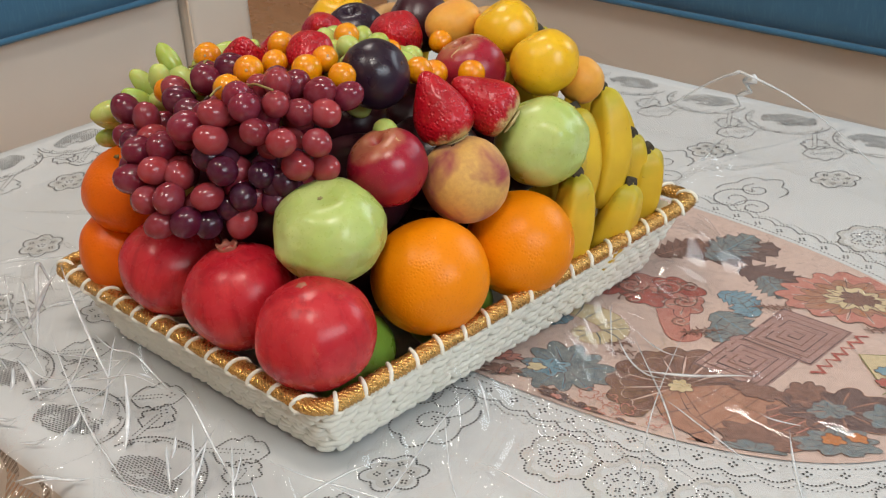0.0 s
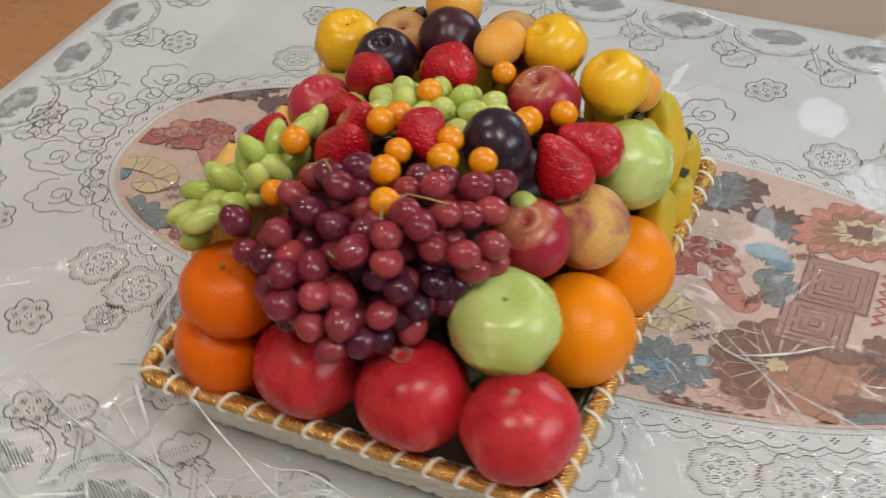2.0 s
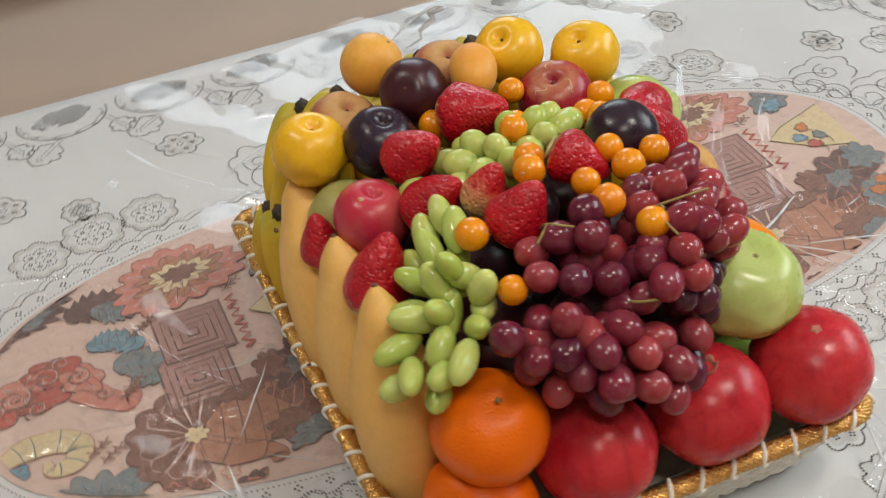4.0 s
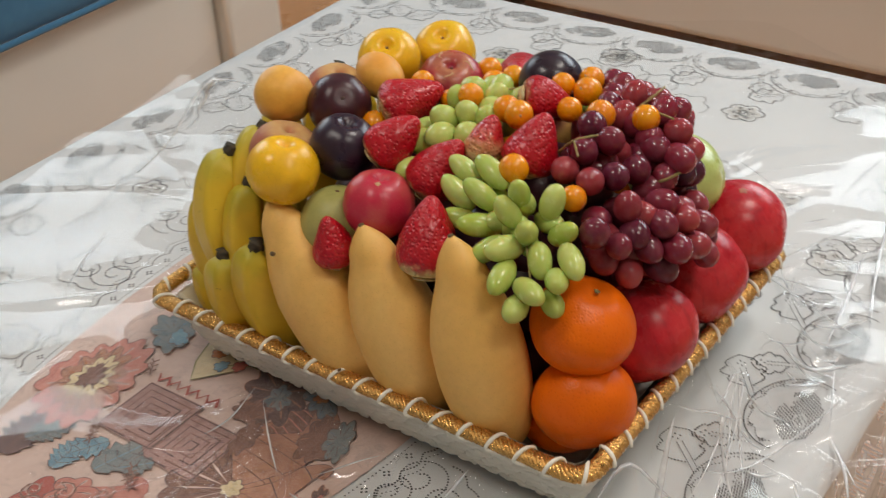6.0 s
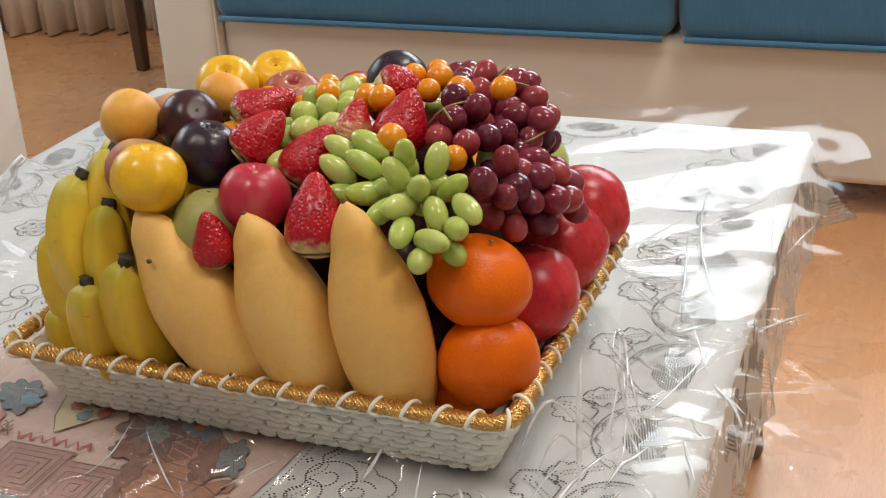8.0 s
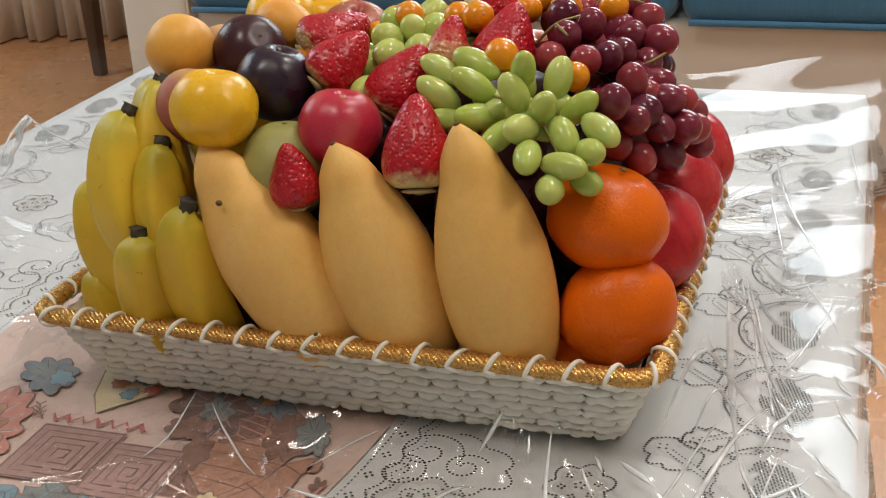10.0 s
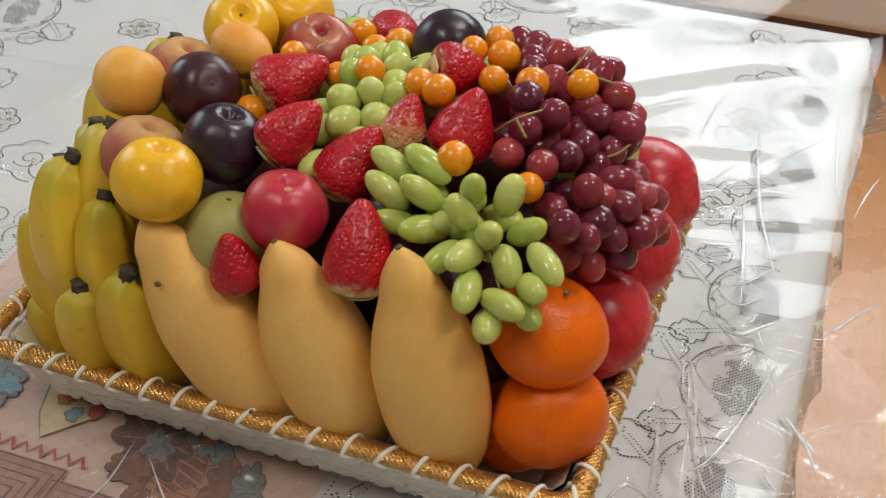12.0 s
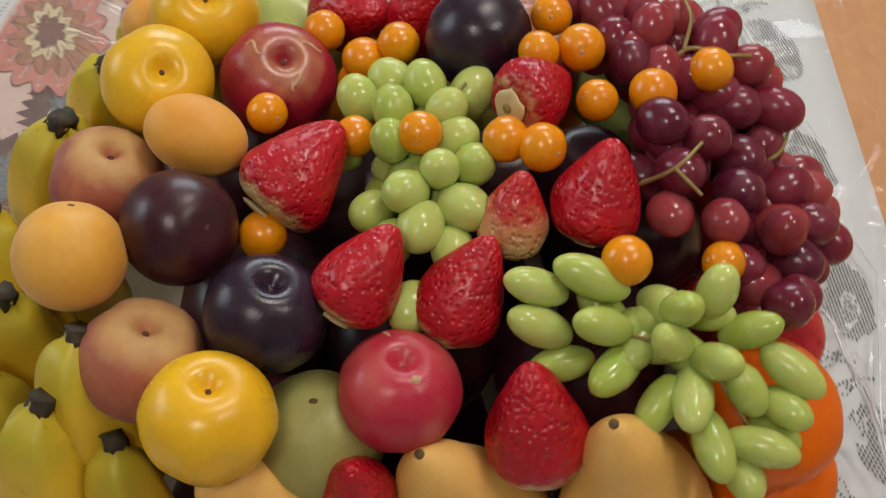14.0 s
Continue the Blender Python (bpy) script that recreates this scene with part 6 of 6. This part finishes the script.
GREEN = [(-0.076, -0.02, 0.221), (-0.096, -0.046, 0.219), (-0.089, -0.021, 0.209), (-0.076, -0.043, 0.227), (-0.106, -0.075, 0.219), (-0.096, -0.079, 0.23), (-0.082, -0.099, 0.222), (-0.108, -0.052, 0.201), (-0.112, -0.095, 0.21), (-0.124, -0.084, 0.2), (-0.094, -0.115, 0.206), (-0.111, -0.131, 0.198), (-0.124, -0.127, 0.188), (-0.14, -0.092, 0.188), (-0.14, -0.114, 0.184), (-0.146, -0.107, 0.171), (-0.127, -0.125, 0.17), (-0.124, -0.069, 0.194), (-0.1, -0.03, 0.195), (-0.118, -0.11, 0.195)]
HUB4 = (-0.088, -0.082, 0.193)
bunch("green_grapes", "bunch of long pale green grapes over the mangoes", GREEN, HUB4, green, core(GREEN, HUB4, 0.4, 4)[:8], "grape bunches",
      (((-0.09, -0.08, 0.2), (-0.105, -0.09, 0.203), (-0.118, -0.1, 0.196), (-0.128, -0.108, 0.186)), ((-0.105, -0.09, 0.203), (-0.1, -0.07, 0.21), (-0.092, -0.05, 0.212))), 0.003)
TOPGREEN = [(-0.03, 0.03, 0.228), (-0.044, 0.024, 0.22), (-0.021, 0.014, 0.232), (-0.017, -0.002, 0.229), (0.033, 0.018, 0.23), (-0.048, 0.038, 0.213), (0.036, 0.05, 0.217), (0.018, 0.034, 0.23), (0.013, 0.009, 0.234), (-0.002, 0.036, 0.231), (-0.075, 0.03, 0.203), (-0.036, 0.004, 0.222), (0.03, -0.004, 0.225), (0.0, 0.006, 0.228), (-0.03, 0.046, 0.214), (0.045, 0.034, 0.22), (-0.052, 0.01, 0.212), (0.092, -0.03, 0.196), (0.012, 0.06, 0.21)]
HUB5 = (-0.004, 0.018, 0.2)
bunch("green_grapes", "bunch of round green grapes between the strawberries", TOPGREEN, HUB5, green_round, core(TOPGREEN, HUB5, 0.45, 6), "grape bunches", (((0.0, 0.02, 0.22), (0.012, 0.012, 0.232), (0.024, 0.0, 0.236)),), 0.002)


# ---- cellophane ----
def film():
    """One clear sheet under and round the basket: it climbs the basket's side, lies on the cloth in soft waves with sharp creases, and its free edges curl."""
    rings, seg = 110, 800
    rnd = random.Random(11)
    inner = np.array([p for p, q in rounded(RX + 0.010, RY + 0.010, 0.03, seg)]) + (BX, BY)
    normal = np.array([q for p, q in rounded(RX + 0.010, RY + 0.010, 0.03, seg)])
    outer = np.array([p for p, q in rounded(0.55, 0.50, 0.05, seg)]) + (0.13, 0.12)
    inner[:, 1] -= 0.016 * np.clip(-normal[:, 1], 0, 1)
    ang = np.arctan2(inner[:, 1] - BY, inner[:, 0] - BX)
    wob = 1 + 0.05 * np.sin(5 * ang + 1) + 0.03 * np.sin(11 * ang)
    outer = (outer - (0.13, 0.12)) * wob[:, None] + (0.13, 0.12)
    u = (np.arange(rings + 1) / rings)[:, None, None] ** 1.12
    grid = inner[None] * (1 - u) + outer[None] * u
    x, y, u = grid[..., 0], grid[..., 1], u[..., 0]
    q = np.hypot(x - inner[None, :, 0], y - inner[None, :, 1])
    z = 0.0065 + 0.0035 * np.sin(x * 17 + 2 * np.sin(y * 9)) * np.sin(y * 14 + 1.5 * np.sin(x * 11)) + 0.002 * np.sin(x * 41 + y * 29)
    # creases: narrow folds, most of them running outward
    for k in range(70):
        a = rnd.uniform(0, 2 * math.pi)
        if k % 3 == 0:
            a = rnd.uniform(-2.5, -0.2)
        d = rnd.uniform(0.02, 0.2)
        j = int((np.abs(np.angle(np.exp(1j * (ang - a))))).argmin())
        cx, cy = inner[j] + normal[j] * d
        t = a + rnd.uniform(-0.7, 0.7)
        ln, wd, h = rnd.uniform(0.05, 0.17), rnd.uniform(0.004, 0.009), rnd.uniform(0.004, 0.012)
        s = (x - cx) * math.cos(t) + (y - cy) * math.sin(t)
        w = -(x - cx) * math.sin(t) + (y - cy) * math.cos(t) + 0.15 * s * s / ln
        z = z + h * np.clip(1 - (s / ln) ** 2, 0, 1) * np.clip(1 - np.abs(w) / wd, 0, 1)
    # up the side of the basket; higher along the pomegranates
    rise = np.exp(-(q / 0.026) ** 2)
    south = np.clip(-normal[:, 1], 0, 1) * np.clip((0.08 - inner[:, 0]) / 0.12, 0, 1)
    level = 0.034 + 0.012 * np.sin(ang * 9) + 0.006 * np.sin(ang * 23 + 1) + (0.05 + 0.012 * np.sin(ang * 31)) * south
    z = z * (1 - rise) + level[None] * rise
    z = z + rise * 0.004 * np.sin(ang * 60 + 3 * np.sin(ang * 7))[None]
    # free edges: a standing flap behind, a curl at the far corner, a droop past the table
    edge = np.clip((u - 0.72) / 0.28, 0, 1) ** 1.6
    flap = np.exp(-((ang - 1.2) / 0.3) ** 2) * 0.045 + np.exp(-((ang + 0.55) / 0.25) ** 2) * 0.03 + np.exp(-((np.abs(ang) - 2.6) / 0.3) ** 2) * 0.015
    z = z + edge * flap[None]
    over = np.clip(TY0 - 0.012 - y, 0, None)
    z = z - 0.45 * over
    z = np.where(over > 0, z, np.maximum(z, 0.0042))
    verts = np.stack((x, y, z), -1).reshape(-1, 3)
    faces = []
    for i in range(rings):
        for j in range(seg):
            a, b = i * seg + j, i * seg + (j + 1) % seg
            faces.append((a, a + seg, b + seg, b))
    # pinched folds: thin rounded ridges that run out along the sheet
    # the ridges' white colour paints in glint lines
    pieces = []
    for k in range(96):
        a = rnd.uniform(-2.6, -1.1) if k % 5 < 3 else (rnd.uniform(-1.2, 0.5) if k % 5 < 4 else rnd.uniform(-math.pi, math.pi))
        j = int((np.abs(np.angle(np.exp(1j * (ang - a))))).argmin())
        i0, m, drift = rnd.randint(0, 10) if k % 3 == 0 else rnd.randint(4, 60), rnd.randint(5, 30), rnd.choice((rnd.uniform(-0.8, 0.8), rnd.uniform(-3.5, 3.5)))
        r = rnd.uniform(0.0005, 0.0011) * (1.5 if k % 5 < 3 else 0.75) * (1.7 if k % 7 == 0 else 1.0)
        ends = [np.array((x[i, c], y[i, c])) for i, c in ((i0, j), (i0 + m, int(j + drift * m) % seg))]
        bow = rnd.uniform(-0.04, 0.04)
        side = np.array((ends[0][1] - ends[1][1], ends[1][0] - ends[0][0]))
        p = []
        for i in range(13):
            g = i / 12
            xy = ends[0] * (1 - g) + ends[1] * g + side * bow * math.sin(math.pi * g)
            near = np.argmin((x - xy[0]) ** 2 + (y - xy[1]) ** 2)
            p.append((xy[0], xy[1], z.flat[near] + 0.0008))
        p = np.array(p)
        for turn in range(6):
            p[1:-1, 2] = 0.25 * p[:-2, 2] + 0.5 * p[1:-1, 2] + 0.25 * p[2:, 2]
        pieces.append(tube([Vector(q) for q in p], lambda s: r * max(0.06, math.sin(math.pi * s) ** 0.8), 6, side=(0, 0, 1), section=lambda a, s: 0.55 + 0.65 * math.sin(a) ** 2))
    return link_mesh("cellophane_sheet", verts, faces, True), link_mesh("creases", *merged(pieces))


sheet_film, crease_film_mesh = film()
wrap = part("cellophane_sheet", sheet_film, M["film"])
tagged(wrap, "clear crumpled cellophane spread under and round the basket", "cellophane")
tagged(part("creases", crease_film_mesh, M["crease"], wrap, "creases with their glints put in as white colour"), kind="stuff")


def film_flap():
    """Corner of the sheet that stands up behind the basket."""
    nu, nv = 26, 14
    verts = []
    for j in range(nv + 1):
        v = j / nv
        for i in range(nu + 1):
            u = i / nu
            base = Vector((-0.1 + 0.38 * u, 0.452 + 0.012 * math.sin(5 * u), 0.006))
            tip = Vector((-0.07 + 0.165 * u, 0.436 - 0.024 * u, 0.03 + 0.085 * u ** 1.3))
            p = base.lerp(tip, v)
            p.y += 0.02 * math.sin(math.pi * v) + 0.004 * math.sin(11 * u + 4 * v)
            p.z += 0.003 * math.sin(9 * u + 7 * v) * v
            verts.append(p)
    w = nu + 1
    faces = [(j * w + i, j * w + i + 1, (j + 1) * w + i + 1, (j + 1) * w + i) for j in range(nv) for i in range(nu)]
    # white tubes paint in the flap's glints, one of them a wide wedge
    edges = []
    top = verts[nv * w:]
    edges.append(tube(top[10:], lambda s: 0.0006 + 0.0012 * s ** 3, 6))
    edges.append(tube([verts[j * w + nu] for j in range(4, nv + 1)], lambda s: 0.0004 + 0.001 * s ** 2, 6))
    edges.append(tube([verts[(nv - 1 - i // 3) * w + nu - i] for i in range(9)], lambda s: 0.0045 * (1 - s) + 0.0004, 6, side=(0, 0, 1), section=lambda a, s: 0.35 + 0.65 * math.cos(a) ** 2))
    return link_mesh("standing_flap", verts, faces), link_mesh("flap_glint_creases", *merged(edges))


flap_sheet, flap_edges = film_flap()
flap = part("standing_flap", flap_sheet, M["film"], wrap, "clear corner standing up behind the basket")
part("fold", flap_edges, M["crease"], flap, "folded edge with its glint put in as white colour")
